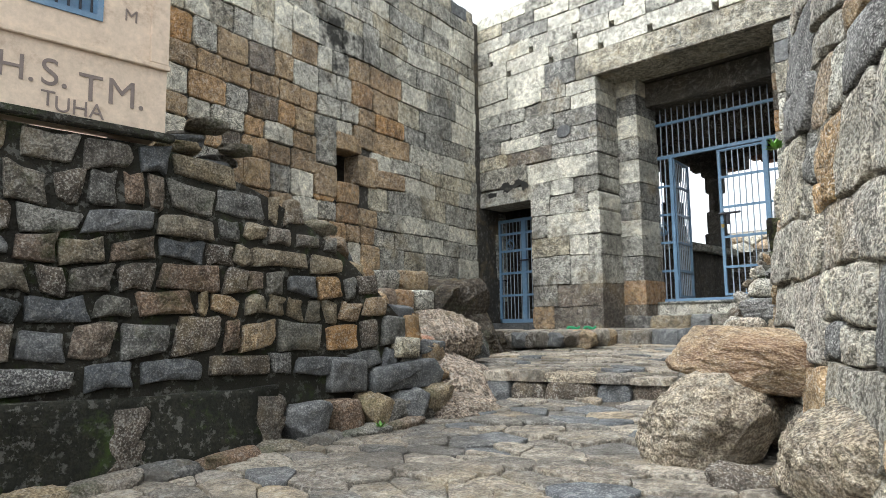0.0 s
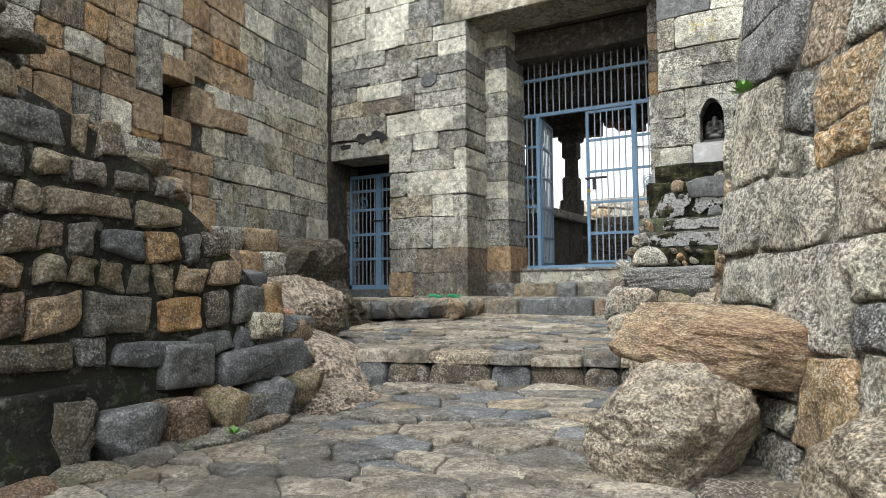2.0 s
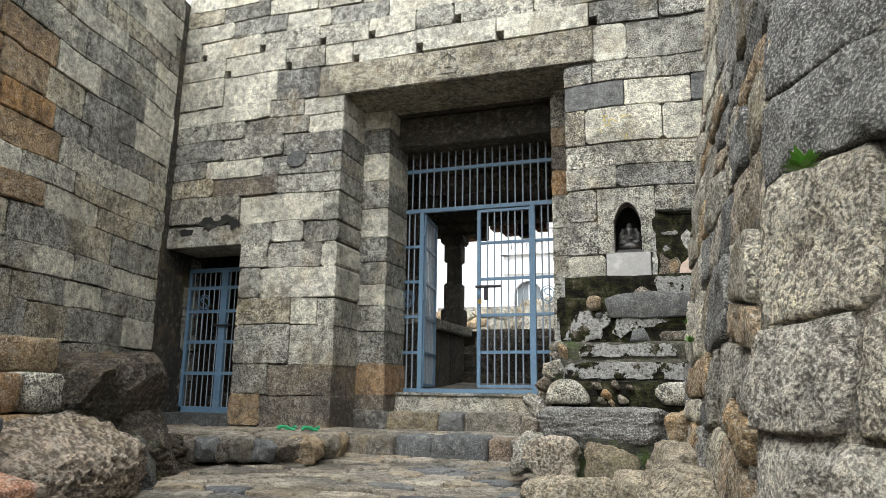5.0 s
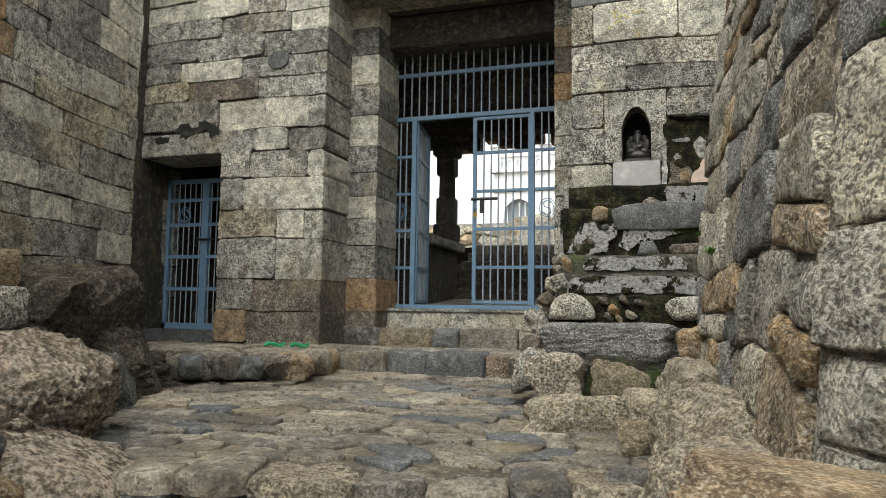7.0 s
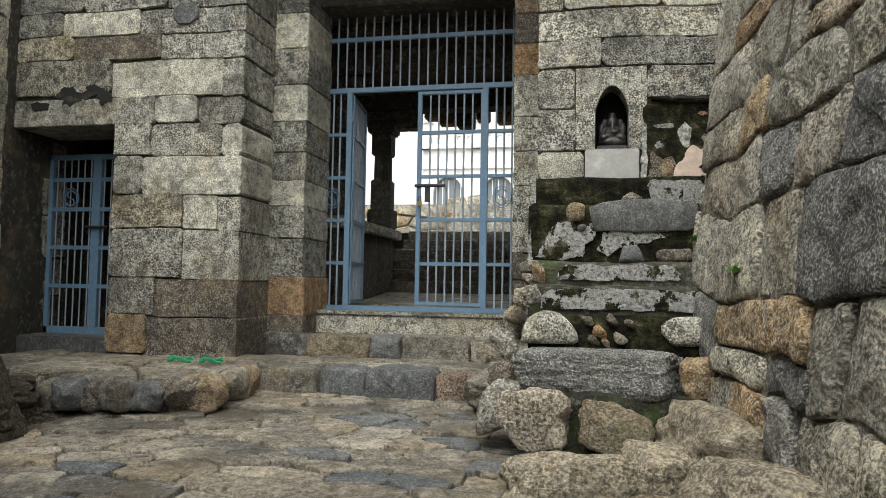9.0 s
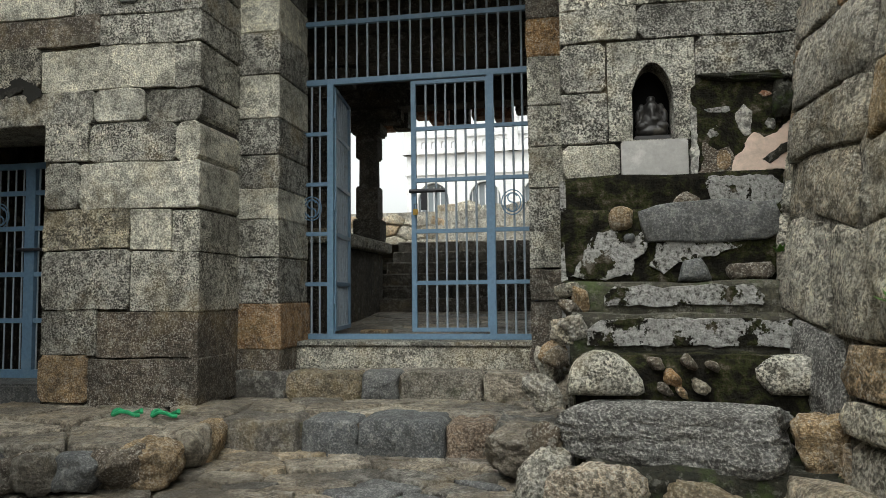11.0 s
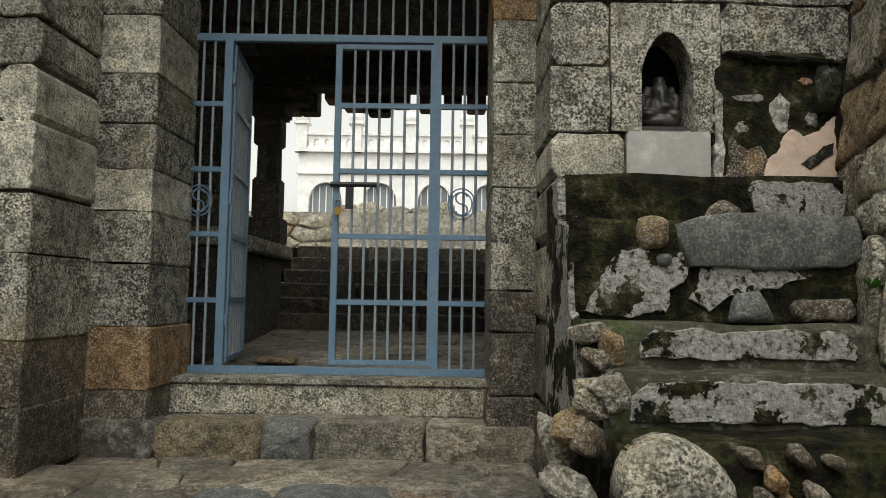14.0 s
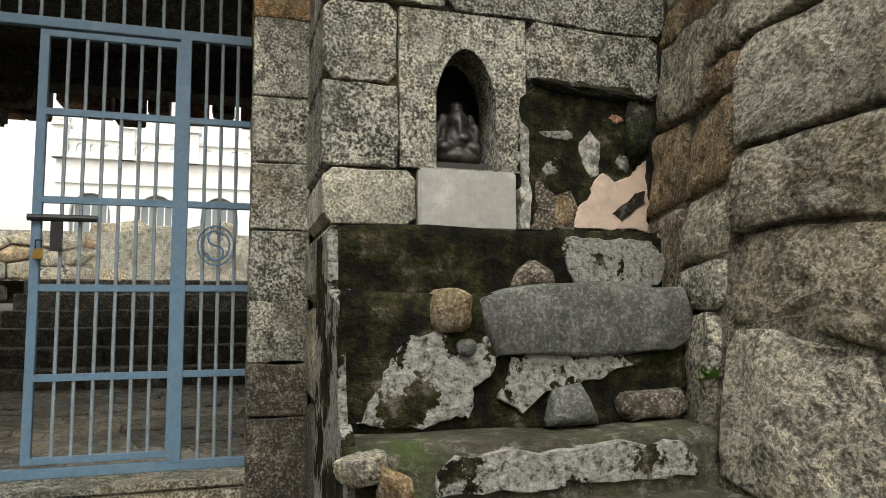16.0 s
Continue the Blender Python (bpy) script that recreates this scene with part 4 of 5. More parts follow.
def idol():
    """A seated worn stone figure, one plain mesh of rounded lumps."""
    bm = bmesh.new()
    for x, y, z, a, b, c in ((0, 0, 0.05, 0.13, 0.08, 0.05), (0, 0, 0.13, 0.085, 0.07, 0.085), (-0.075, -0.03, 0.09, 0.05, 0.05, 0.035), (0.075, -0.03, 0.09, 0.05, 0.05, 0.035),
                             (0, -0.01, 0.235, 0.055, 0.05, 0.06), (-0.07, 0, 0.235, 0.03, 0.015, 0.04), (0.07, 0, 0.235, 0.03, 0.015, 0.04), (0, -0.055, 0.18, 0.02, 0.02, 0.06),
                             (0.02, -0.065, 0.135, 0.03, 0.02, 0.018), (-0.1, 0, 0.17, 0.024, 0.03, 0.06), (0.1, 0, 0.17, 0.024, 0.03, 0.06), (0, 0, 0.305, 0.035, 0.035, 0.03)):
        bmesh.ops.create_uvsphere(bm, u_segments=14, v_segments=10, radius=1, matrix=Matrix.Translation((x, y, z)) @ Matrix.Diagonal((a, b, c, 1)))
    lumps = part("tmp", bm, idol_mat)
    mod = lumps.modifiers.new("skin", 'REMESH')
    mod.mode, mod.voxel_size = 'VOXEL', 0.008
    me = bpy.data.meshes.new_from_object(lumps.evaluated_get(bpy.context.evaluated_depsgraph_get()))
    bpy.data.objects.remove(lumps)
    me.materials.clear()
    me.name = "stone_idol"
    ob = to_object("stone_idol", me, idol_mat, None, "", True)
    ob.matrix_basis = pose(-2.55, 10.44, 3.575)
    return tagged(ob, "small dark seated stone idol inside the niche", "statue")


idol()
pedestal = tagged(box("idol_pedestal", -2.69, -2.42, 10.33, 10.51, 3.524, 3.578, idol_mat, None, "", 0.008), "low black stone pedestal under the idol", "pedestal")

# broken mossy plaster panel beside the niche
panel = thing("plaster_panel", "broken mossy plaster panel with pale pink remains", "plaster")


def blob_poly(cu, cw, a, b, n=14, rag=0.18, seed=1.0):
    return [(cu + a * math.cos(t) * (1 + rag * noise.noise(Vector((math.cos(t) * 1.7, math.sin(t) * 1.7, seed * 3.1)))) , cw + b * math.sin(t) * (1 + rag * noise.noise(Vector((math.cos(t) * 1.7, math.sin(t) * 1.7, seed * 5.3 + 9))))) for t in [2 * math.pi * i / n for i in range(n)]]


stone("panel_ground", ragged(rect_poly(-2.29, -1.60, 3.24, 3.98, 0.0, 0.08, 0.02), 0.02, 0.03, 2), GW, riser_mat, panel, 0.03, 0.05, 0.01)
stone("lime_edge", ragged([(-2.30, 3.25), (-2.255, 3.25), (-2.25, 3.5), (-2.262, 3.74), (-2.30, 3.78)], 0.018, 0.02, 5), GW, lime, panel, 0.036, 0.02, 0.004)
stone("brown_render", ragged([(-2.25, 3.25), (-2.03, 3.25), (-2.0, 3.36), (-2.04, 3.45), (-2.12, 3.42), (-2.22, 3.5)], 0.02, 0.02, 7), GW, stained, panel, 0.034, 0.02, 0.006)
stone("pink_render", ragged([(-2.03, 3.26), (-1.61, 3.26), (-1.61, 3.62), (-1.66, 3.58), (-1.73, 3.51), (-1.80, 3.50), (-1.86, 3.54), (-1.92, 3.48), (-1.95, 3.40), (-2.02, 3.35)], 0.022, 0.018, 3), GW, pink, panel, 0.034, 0.02, 0.005)
stone("dark_gap", ragged([(-1.82, 3.34), (-1.77, 3.31), (-1.69, 3.36), (-1.63, 3.40), (-1.63, 3.46), (-1.69, 3.45), (-1.74, 3.40)], 0.012, 0.015, 4), GW, mossy, panel, 0.039, 0.02, 0.002)
stone("orange_stone", ragged(rect_poly(-2.13, -2.03, 3.28, 3.42, 0.0, 0.03), 0.012, 0.02, 9), GW, laterite, panel, 0.04, 0.02, 0.005)
for cu, cw, a, b, s in ((-1.93, 3.64, 0.06, 0.10, 1), (-1.75, 3.60, 0.04, 0.045, 2), (-1.78, 3.82, 0.04, 0.02, 3), (-2.1, 3.72, 0.09, 0.02, 4), (-2.14, 3.56, 0.05, 0.04, 5)):
    stone("lime_patch", ragged(blob_poly(cu, cw, a, b, 12, 0.5, s), 0.012, 0.018, s), GW, brick_mat if s == 3 else lime if s < 3 else plaster_mat, panel, 0.034, 0.02, 0.004)
boulder("moss_cap", (-1.95, 10.22, 3.95), (0.30, 0.05, 0.035), 4, mossy, "", (0, 4, 0), 5, 0.5, 2.6, parent=panel, knob=0.06)
boulder("moss_cap", (-1.66, 10.22, 3.78), (0.07, 0.06, 0.17), 6, mossy, "", (0, 8, 0), 5, 0.5, 2.6, parent=panel, knob=0.06)

for cu, cw, a, b, sd in ((-8.27, 4.22, 0.13, 0.10, 3), (-8.0, 4.27, 0.13, 0.07, 5), (-7.84, 4.2, 0.07, 0.09, 8), (-8.62, 4.13, 0.10, 0.05, 11)):
    stone("black_stain", blob_poly(cu, cw, a, b, 22, 1.0, sd), GW, soot_stain, wall_gate, 0.0165, 0.02, 0.001)

# ---- mossy stair ----
stair = thing("mossy_stair", "steep broken stair of black mossy masonry with plaster remains", "stairs")


def mossy_mass(name, x0, x1, y0, y1, z0, z1, material, seed, rag=0.02):
    """A worn masonry mass: a finely cut box with uneven faces."""
    bm = box_bm([(x0, x1, y0, y1, z0, z1)])
    bmesh.ops.bevel(bm, geom=list(bm.edges), offset=0.02, segments=2, affect='EDGES')
    bmesh.ops.subdivide_edges(bm, edges=[e for e in bm.edges if e.calc_length() > 0.15], cuts=7, use_grid_fill=True)
    for v in bm.verts:
        p = v.co * 3.0 + Vector((seed, seed * 2, 0))
        v.co += Vector((noise.noise(p), noise.noise(p + Vector((9, 0, 0))), noise.noise(p + Vector((0, 9, 0))))) * rag + Vector((0, 1, 1)) * 0.4 * rag * noise.noise(v.co * 11)
    return part(name, bm, material, stair, "", True)


SXL, SXR = -3.24, -1.78
mossy_mass("top_landing", SXL, SXR, 9.84, 10.24, 2.9, 3.20, riser_mat, 1)
mossy_mass("fifth_riser", SXL, SXR, 9.50, 10.2, 2.4, 2.93, riser_mat, 2)
mossy_mass("fourth_tread", SXL + 0.01, SXR, 9.25, 10.2, 2.2, 2.465, tread_mat, 3)
mossy_mass("third_tread", SXL + 0.03, SXR, 8.98, 10.2, 1.9, 2.275, tread_mat, 4)
mossy_mass("second_tread", SXL + 0.05, SXR, 8.72, 10.2, 1.3, 2.075, riser_mat, 5, 0.03)
mossy_mass("stair_base", SXL + 0.1, SXR, 8.3, 10.2, 1.0, 1.6, mossy, 6, 0.05)
SF = lambda y: Face((0, y, 0), (1, 0, 0), (0, 0, 1))
for y, poly, m, pr in (
        (9.50, ragged(rect_poly(-2.76, -1.90, 2.72, 2.955, 0, 0.05, 0.03), 0.02, 0.05, 1), granite_dark, 0.04),
        (9.50, rect_poly(-2.95, -2.80, 2.79, 2.945, 0, 0.03, 0.012), laterite, 0.04),
        (9.50, ragged([(-3.2, 2.49), (-2.98, 2.48), (-2.80, 2.50), (-2.80, 2.60), (-2.72, 2.66), (-2.66, 2.74), (-2.74, 2.76), (-2.82, 2.69), (-2.88, 2.78), (-3.03, 2.79), (-3.08, 2.70), (-3.13, 2.62)], 0.03, 0.02, 2), plaster_mat, 0.004),
        (9.50, ragged([(-2.66, 2.72), (-2.5, 2.74), (-2.30, 2.76), (-2.12, 2.74), (-2.16, 2.66), (-2.32, 2.63), (-2.42, 2.60), (-2.56, 2.57), (-2.62, 2.51), (-2.70, 2.56), (-2.66, 2.64)], 0.02, 0.02, 3), plaster_mat, 0.004),
        (9.50, [(-2.54, 2.46), (-2.33, 2.46), (-2.36, 2.55), (-2.40, 2.61), (-2.50, 2.59)], granite_dark, 0.06),
        (9.50, ragged(rect_poly(-2.25, -1.97, 2.47, 2.57, 0, 0.03, 0.012), 0.015, 0.04, 6), stained, 0.08),
        (9.50, rect_poly(-2.86, -2.79, 2.71, 2.77, 0, 0.02, 0.01), granite_dark, 0.035),
        (9.84, ragged([(-2.22, 2.97), (-1.82, 2.97), (-1.80, 3.10), (-1.86, 3.17), (-2.26, 3.17), (-2.28, 3.10)], 0.025, 0.02, 4), plaster_mat, 0.004),
        (9.84, [(-2.52, 2.955), (-2.32, 2.955), (-2.33, 3.03), (-2.42, 3.08), (-2.49, 3.03)], stained, 0.035),
        (8.72, rect_poly(-2.29, -1.93, 1.88, 2.07, 0, 0.07, 0.02), granite, 0.04),
        (8.72, [(-3.24 + 0.0, 1.87), (-2.84, 1.87), (-2.86, 1.97), (-2.95, 2.07), (-3.07, 2.10), (-3.18, 2.06), (-3.23, 1.97)], granite, 0.10)):
    if m in (lime, plaster_mat):
        stone("plaster_patch", poly, SF(y), m, stair, pr + 0.012, 0.05, 0.004)
    else:
        rough_stone("facing_stone", poly, SF(y), m, stair, pr * 0.7 + 0.012, 0.08, 0.012, 0.007)
for x, z, s, m in ((-2.78, 2.03, 0.05, stained), (-2.70, 1.96, 0.06, laterite), (-2.62, 2.04, 0.045, stained), (-2.74, 1.90, 0.05, stained), (-2.57, 1.92, 0.055, bastion_mat), (-2.5, 2.02, 0.04, stained), (-2.66, 1.89, 0.04, bastion_mat)):
    boulder("rubble_stone", (x, 8.71, z), (s, 0.06, s * 0.6), x * 5 + z, m, "", (0, 20 * z, 0), 3, 0.5, parent=stair)
for y, x0, x1, z0, z1 in ((9.25, -3.0, -2.1, 2.32, 2.45), (8.98, -3.12, -1.9, 2.10, 2.262)):
    n = 16
    low = [(x0 + (x1 - x0) * i / n, z0 + 0.02 * noise.noise(Vector((i * 0.7, y, 0)))) for i in range(n + 1)]
    high = [(x1 + (x0 - x1) * i / n, z1 - 0.012 - 0.05 * max(0.0, noise.noise(Vector((i * 0.5, y, 4)))) - (0.06 if i in (0, n) else 0)) for i in range(n + 1)]
    stone("riser_plaster", ragged(low + high, 0.012, 0.025, y), SF(y), plaster_mat, stair, 0.016, 0.05, 0.004)
# tan stones packed along the stair's open flank
flank = [(-3.22, 9.22, 2.42, 0.09), (-3.20, 9.12, 2.30, 0.10), (-3.14, 9.14, 2.36, 0.08), (-3.26, 9.02, 2.18, 0.10), (-3.17, 8.98, 2.20, 0.09), (-3.28, 8.9, 2.04, 0.09), (-3.32, 9.1, 2.05, 0.12), (-3.36, 8.85, 1.86, 0.12), (-3.34, 9.3, 1.95, 0.14), (-3.36, 8.55, 1.65, 0.13)]
for i, (x, y, z, s) in enumerate(flank):
    boulder("flank_stone", (x, y, z), (s * 0.85, s * 0.7, s * 0.45), i + 2.3, [bastion_mat, stained, laterite, bastion_mat][i % 4], "", (20 * i, 31 * i, 47 * i), 4, 0.4, 7.0, parent=stair)
side_face = Face((SXL - 0.005, 10.24, 0), (0, -1, 0), (0, 0, 1))
stone("flaking_flank", [(0.0, 1.9), (0.95, 1.9), (0.95, 2.4), (0.72, 2.5), (0.72, 2.9), (0.40, 2.95), (0.38, 3.18), (0.0, 3.18)], side_face, flank_mat, stair, 0.012, 0.03, 0.01)
slab = tagged(to_object("stair_slab", boulder_mesh("stair_slab", (0.53, 0.27, 0.15), 3.3, 6, 0.16, 0.02, 7.0, 2), slab_grey, None, "", True), "long grey granite slab as the lowest stair step", "step")
slab.matrix_basis = pose(-2.74, 8.64, 1.70, 0, 0, -14)

# ---- hall beyond the gate ----
hall = tagged(part("floor_hall", box_bm([(-9.0, -2.0, 11.5, 14.9, 1.2, 1.895)]), joint), "stone-paved floor of the open hall", "", "", "structure")
for (cu, cw), poly in crazy(-5.95, -2.9, 11.95, 14.85, 0.75, 0.42, 0.006, 0.3):
    stone("flagstone", poly, Face((0, 0, 1.93), (1, 0, 0), (0, 1, 0)), flag_mat, hall, random.uniform(-0.006, 0.006), 0.3, 0.01, 0.0, lambda u, w: 0.07 * max(0.0, w - 12.0))
far_steps = tagged(new("far_steps"), "flight of dark worn stone steps beyond the hall", "stairs")
for i in range(1, 7):
    f = Face((0, 14.33 + 0.42 * i, 0), (1, 0, 0), (0, 0, 1))
    u = -6.15
    while u < -2.2:
        w = random.uniform(0.7, 1.3)
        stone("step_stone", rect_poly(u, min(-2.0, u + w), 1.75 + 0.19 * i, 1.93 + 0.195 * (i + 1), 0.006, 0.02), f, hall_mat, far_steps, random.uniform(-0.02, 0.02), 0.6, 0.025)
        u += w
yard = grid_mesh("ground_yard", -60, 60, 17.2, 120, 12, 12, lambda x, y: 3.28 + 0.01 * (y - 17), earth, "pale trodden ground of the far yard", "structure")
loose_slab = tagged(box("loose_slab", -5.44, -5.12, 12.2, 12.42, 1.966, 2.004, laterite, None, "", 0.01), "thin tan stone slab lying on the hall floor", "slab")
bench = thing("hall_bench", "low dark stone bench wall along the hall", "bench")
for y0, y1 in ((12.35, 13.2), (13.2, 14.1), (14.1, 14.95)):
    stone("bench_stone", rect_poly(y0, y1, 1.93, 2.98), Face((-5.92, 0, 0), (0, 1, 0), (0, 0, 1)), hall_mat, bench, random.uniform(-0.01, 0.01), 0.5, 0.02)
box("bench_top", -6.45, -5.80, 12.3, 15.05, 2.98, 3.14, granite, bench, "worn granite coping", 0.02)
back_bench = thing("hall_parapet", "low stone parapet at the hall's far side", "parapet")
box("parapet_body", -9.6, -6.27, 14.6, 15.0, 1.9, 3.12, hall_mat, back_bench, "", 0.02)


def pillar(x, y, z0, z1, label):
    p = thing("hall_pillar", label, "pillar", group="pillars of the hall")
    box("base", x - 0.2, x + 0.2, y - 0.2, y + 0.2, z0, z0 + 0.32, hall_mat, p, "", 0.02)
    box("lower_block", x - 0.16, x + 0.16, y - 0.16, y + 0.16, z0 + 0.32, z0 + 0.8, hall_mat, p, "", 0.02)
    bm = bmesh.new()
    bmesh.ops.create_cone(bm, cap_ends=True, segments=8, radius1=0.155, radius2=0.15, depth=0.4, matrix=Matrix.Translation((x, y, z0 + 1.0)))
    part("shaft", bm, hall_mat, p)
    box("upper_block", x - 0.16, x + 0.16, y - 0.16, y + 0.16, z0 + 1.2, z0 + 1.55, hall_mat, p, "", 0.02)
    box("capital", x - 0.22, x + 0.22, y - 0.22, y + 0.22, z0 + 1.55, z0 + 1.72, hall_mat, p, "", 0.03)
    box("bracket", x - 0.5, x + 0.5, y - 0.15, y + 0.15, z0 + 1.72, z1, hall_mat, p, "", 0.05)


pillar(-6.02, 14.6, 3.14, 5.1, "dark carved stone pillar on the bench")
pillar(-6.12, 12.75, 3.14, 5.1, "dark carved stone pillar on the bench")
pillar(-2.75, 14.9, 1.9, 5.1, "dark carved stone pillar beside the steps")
# roof and beams carry the hall's gloom in their colour
roof = tagged(part("ceiling_hall", box_bm([(-10.0, -1.2, 11.95, 15.3, 5.42, 5.9)]), hall_mat), "stone slab roof of the hall, darkened for shade", "", "", "structure")
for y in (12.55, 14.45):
    tagged(box("hall_beam", -10.0, -1.2, y, y + 0.4, 5.08, 5.418, hall_mat, None, "", 0.015), "stone roof beam of the hall, darkened for shade", "beam", "beams of the hall")
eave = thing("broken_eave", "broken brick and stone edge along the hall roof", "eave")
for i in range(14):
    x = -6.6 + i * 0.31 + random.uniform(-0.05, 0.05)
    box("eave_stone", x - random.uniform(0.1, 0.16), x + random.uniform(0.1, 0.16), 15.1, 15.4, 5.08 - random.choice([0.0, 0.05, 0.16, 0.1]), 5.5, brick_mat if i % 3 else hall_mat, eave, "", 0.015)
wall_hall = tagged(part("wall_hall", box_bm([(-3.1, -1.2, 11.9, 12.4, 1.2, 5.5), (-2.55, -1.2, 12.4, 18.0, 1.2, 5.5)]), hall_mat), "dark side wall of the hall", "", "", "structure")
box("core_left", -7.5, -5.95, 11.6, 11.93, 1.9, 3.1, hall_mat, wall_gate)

# ---- far ruin and white building ----
ruin = thing("ruined_bastion", "low ruined bastion of brown fitted stones beyond the steps", "ruin")
RF = Face((-9.5, 23.0, 3.2), (1, 0.12, 0), (0, 0.12, 1))
for (cu, cw), poly in crazy(0.0, 8.5, 0.0, 2.0, 0.62, 0.36, 0.012, 0.3):
    if cw < 1.75 - 0.14 * abs(cu - 4.6) + 0.25 * noise.noise(Vector((cu, 0, 3))):
        stone("bastion_stone", poly, RF, bastion_mat, ruin, random.uniform(0.0, 0.08), 0.3, 0.05, 0.03)
part("bastion_fill", box_bm([(-9.4, -1.2, 23.4, 26.0, 3.1, 4.6)]), bastion_mat, ruin)
building = thing("white_building", "long white domed hall with arched windows and a pinnacled parapet", "building")
BY = 45.0
BF = Face((0, BY, 0), (1, 0, 0), (0, 0, 1))
arches = []


def arch_ring(cx, z0, w, h):
    r = [(cx - w / 2, z0), (cx + w / 2, z0), (cx + w / 2, z0 + h * 0.5)]
    r += [(cx + w / 2 * math.cos(t), z0 + h * 0.5 + h * 0.5 * math.sin(t) ** 0.85) for t in [math.pi * i / 10 for i in range(1, 10)]]
    return r + [(cx - w / 2, z0 + h * 0.5)]


ax = [-14.0 + 3.1 * i for i in range(9)]
plate("wall", [(-12.5, 3.5), (15, 3.5), (15, 10.6), (-12.5, 10.6)], [arch_ring(x, 6.4, 1.9, 2.5) for x in ax if -12 < x < 14.0], BF, 0.6, white_paint, building)
for x in ax:
    if -12 < x < 14.0:
        w = box("window", x - 0.95, x + 0.95, BY + 0.35, BY + 0.4, 6.4, 8.9, glass_dark, building, "dim grilled arched window")
        for i in range(5):
            box("mullion", x - 0.8 + 0.38 * i, x - 0.74 + 0.38 * i, BY + 0.3, BY + 0.35, 6.4, 8.7, white_paint, w)
box("cornice", -12.7, 15.2, BY - 0.25, BY + 0.3, 10.6, 10.8, white_paint, building)
box("string_course", -12.6, 15.2, BY - 0.12, BY, 9.35, 9.5, white_paint, building)
plate("parapet", [(-12.5, 10.8), (15, 10.8), (15, 11.6), (-12.5, 11.6)], [arch_ring(-12.1 + 0.62 * i, 10.95, 0.32, 0.45) for i in range(43)], BF, 0.3, white_paint, building)
box("parapet_rail", -12.6, 15.2, BY - 0.12, BY + 0.35, 11.6, 11.78, white_paint, building)
for x in (-12.3, -9.2, -6.1, -2.9, 0.3):
    t = box("turret", x - 0.3, x + 0.3, BY - 0.3, BY + 0.3, 10.6, 12.2, white_paint, building)
    box("turret_cap", x - 0.42, x + 0.42, BY - 0.42, BY + 0.42, 12.2, 12.35, white_paint, t)
    bm = bmesh.new()
    bmesh.ops.create_uvsphere(bm, u_segments=14, v_segments=8, radius=0.42, matrix=Matrix.Translation((x, BY, 12.6)) @ Matrix.Diagonal((1, 1, 0.9, 1)))
    part("turret_dome", bm, white_paint, t, "", True)

# ---- left wall ----
def left_courses():
    w = 0.9
    n = 0
    while w < 7.75:
        h = random.uniform(0.25, 0.42)
        u = 2.2 - random.uniform(0, 0.4)
        while u < 10.2:
            l = random.uniform(0.3, 0.55) if u < 7 else random.uniform(0.45, 1.05)
            end = min(10.2, u + l)
            v = noise.noise(Vector((u * 0.45, w * 0.5, 2.0)))
            warm = u < 7.6 - 0.25 * (w - 3.0) + 1.2 * v and w < 5.6 + 0.8 * v
            m = (laterite if random.random() < 0.6 else random.choice([granite, granite_pale, stained])) if warm else (granite_dark if random.random() < 0.04 else random.choice([granite, granite, granite_pale]))
            hole = u < 6.72 and end > 6.24 and w < 4.27 and w + h > 3.79
            if not hole:
                if 4.5 < w < 7.0 and abs(u - 6.0 + 0.3 * (w - 5.4)) < 0.5 and random.random() < 0.6:
                    m = granite_black
                stone("block", wavy(ragged(rect_poly(u, end, w, w + h, 0.005, 0.03 if warm else 0.015, 0.014), 0.011, 0.05, u + w), 0.06, 0.8, 3.0), LW, m, wall_left, random.uniform(-0.012, 0.02), 0.12, 0.016 if warm else 0.008, 0.004, None, 0.006 if warm else 0.0)
            u = end
        w += h
        n += 1


left_courses()
# square socket in the left wall
hole_frame = Face(LW.at(0, 0), LW.u, LW.w)
for u0, u1, w0, w1, m in ((5.78, 6.24, 3.5, 3.98, laterite), (5.8, 6.23, 3.98, 4.5, granite), (6.2, 6.8, 4.27, 4.55, laterite), (6.72, 7.2, 3.78, 4.28, laterite), (6.24, 6.74, 3.45, 3.78, laterite)):
    stone("block", rect_poly(u0, u1, w0, w1, 0.004, 0.03), LW, m, wall_left, 0.02, 0.3, 0.02)
# black plate across the socket's back, painted for its deep shade
socket = box_bm([(-0.69, -0.66, 6.23, 6.73, 3.78, 4.28)])
socket.transform(Matrix.Translation(LW.o) @ Matrix(((LW.n.x, LW.u.x, 0, 0), (LW.n.y, LW.u.y, 0, 0), (0, 0, 1, 0), (0, 0, 0, 1))))
part("socket", socket, shade_black, wall_left, "black plate for the shade deep in the square socket")

# plinth of orange blocks and dark bedrock at the foot of the left wall
plinth = thing("block_plinth", "low stepped plinth of orange and grey blocks", "plinth")
PF = Face((-6.55, 0, 0), (-0.03, 1, 0), (0, 0, 1))
for w0, w1, back, end in ((2.06, 2.36, 0.30, 6.95), (1.76, 2.07, 0.0, 6.75), (1.45, 1.77, -0.05, 6.6), (1.1, 1.46, -0.1, 6.5)):
    u = 4.2
    while u < end - 0.1:
        l = random.uniform(0.3, 0.5)
        stop = end if end - u - l < 0.3 else u + l
        rough_stone("block", rect_poly(u, stop, w0, w1, 0.008, 0.04, 0.02), PF, random.choice([laterite, laterite, laterite, granite, rubble_mat]), plinth, -back + random.uniform(-0.03, 0.03), 1.5, 0.02, 0.014, None, 20)
        u = stop

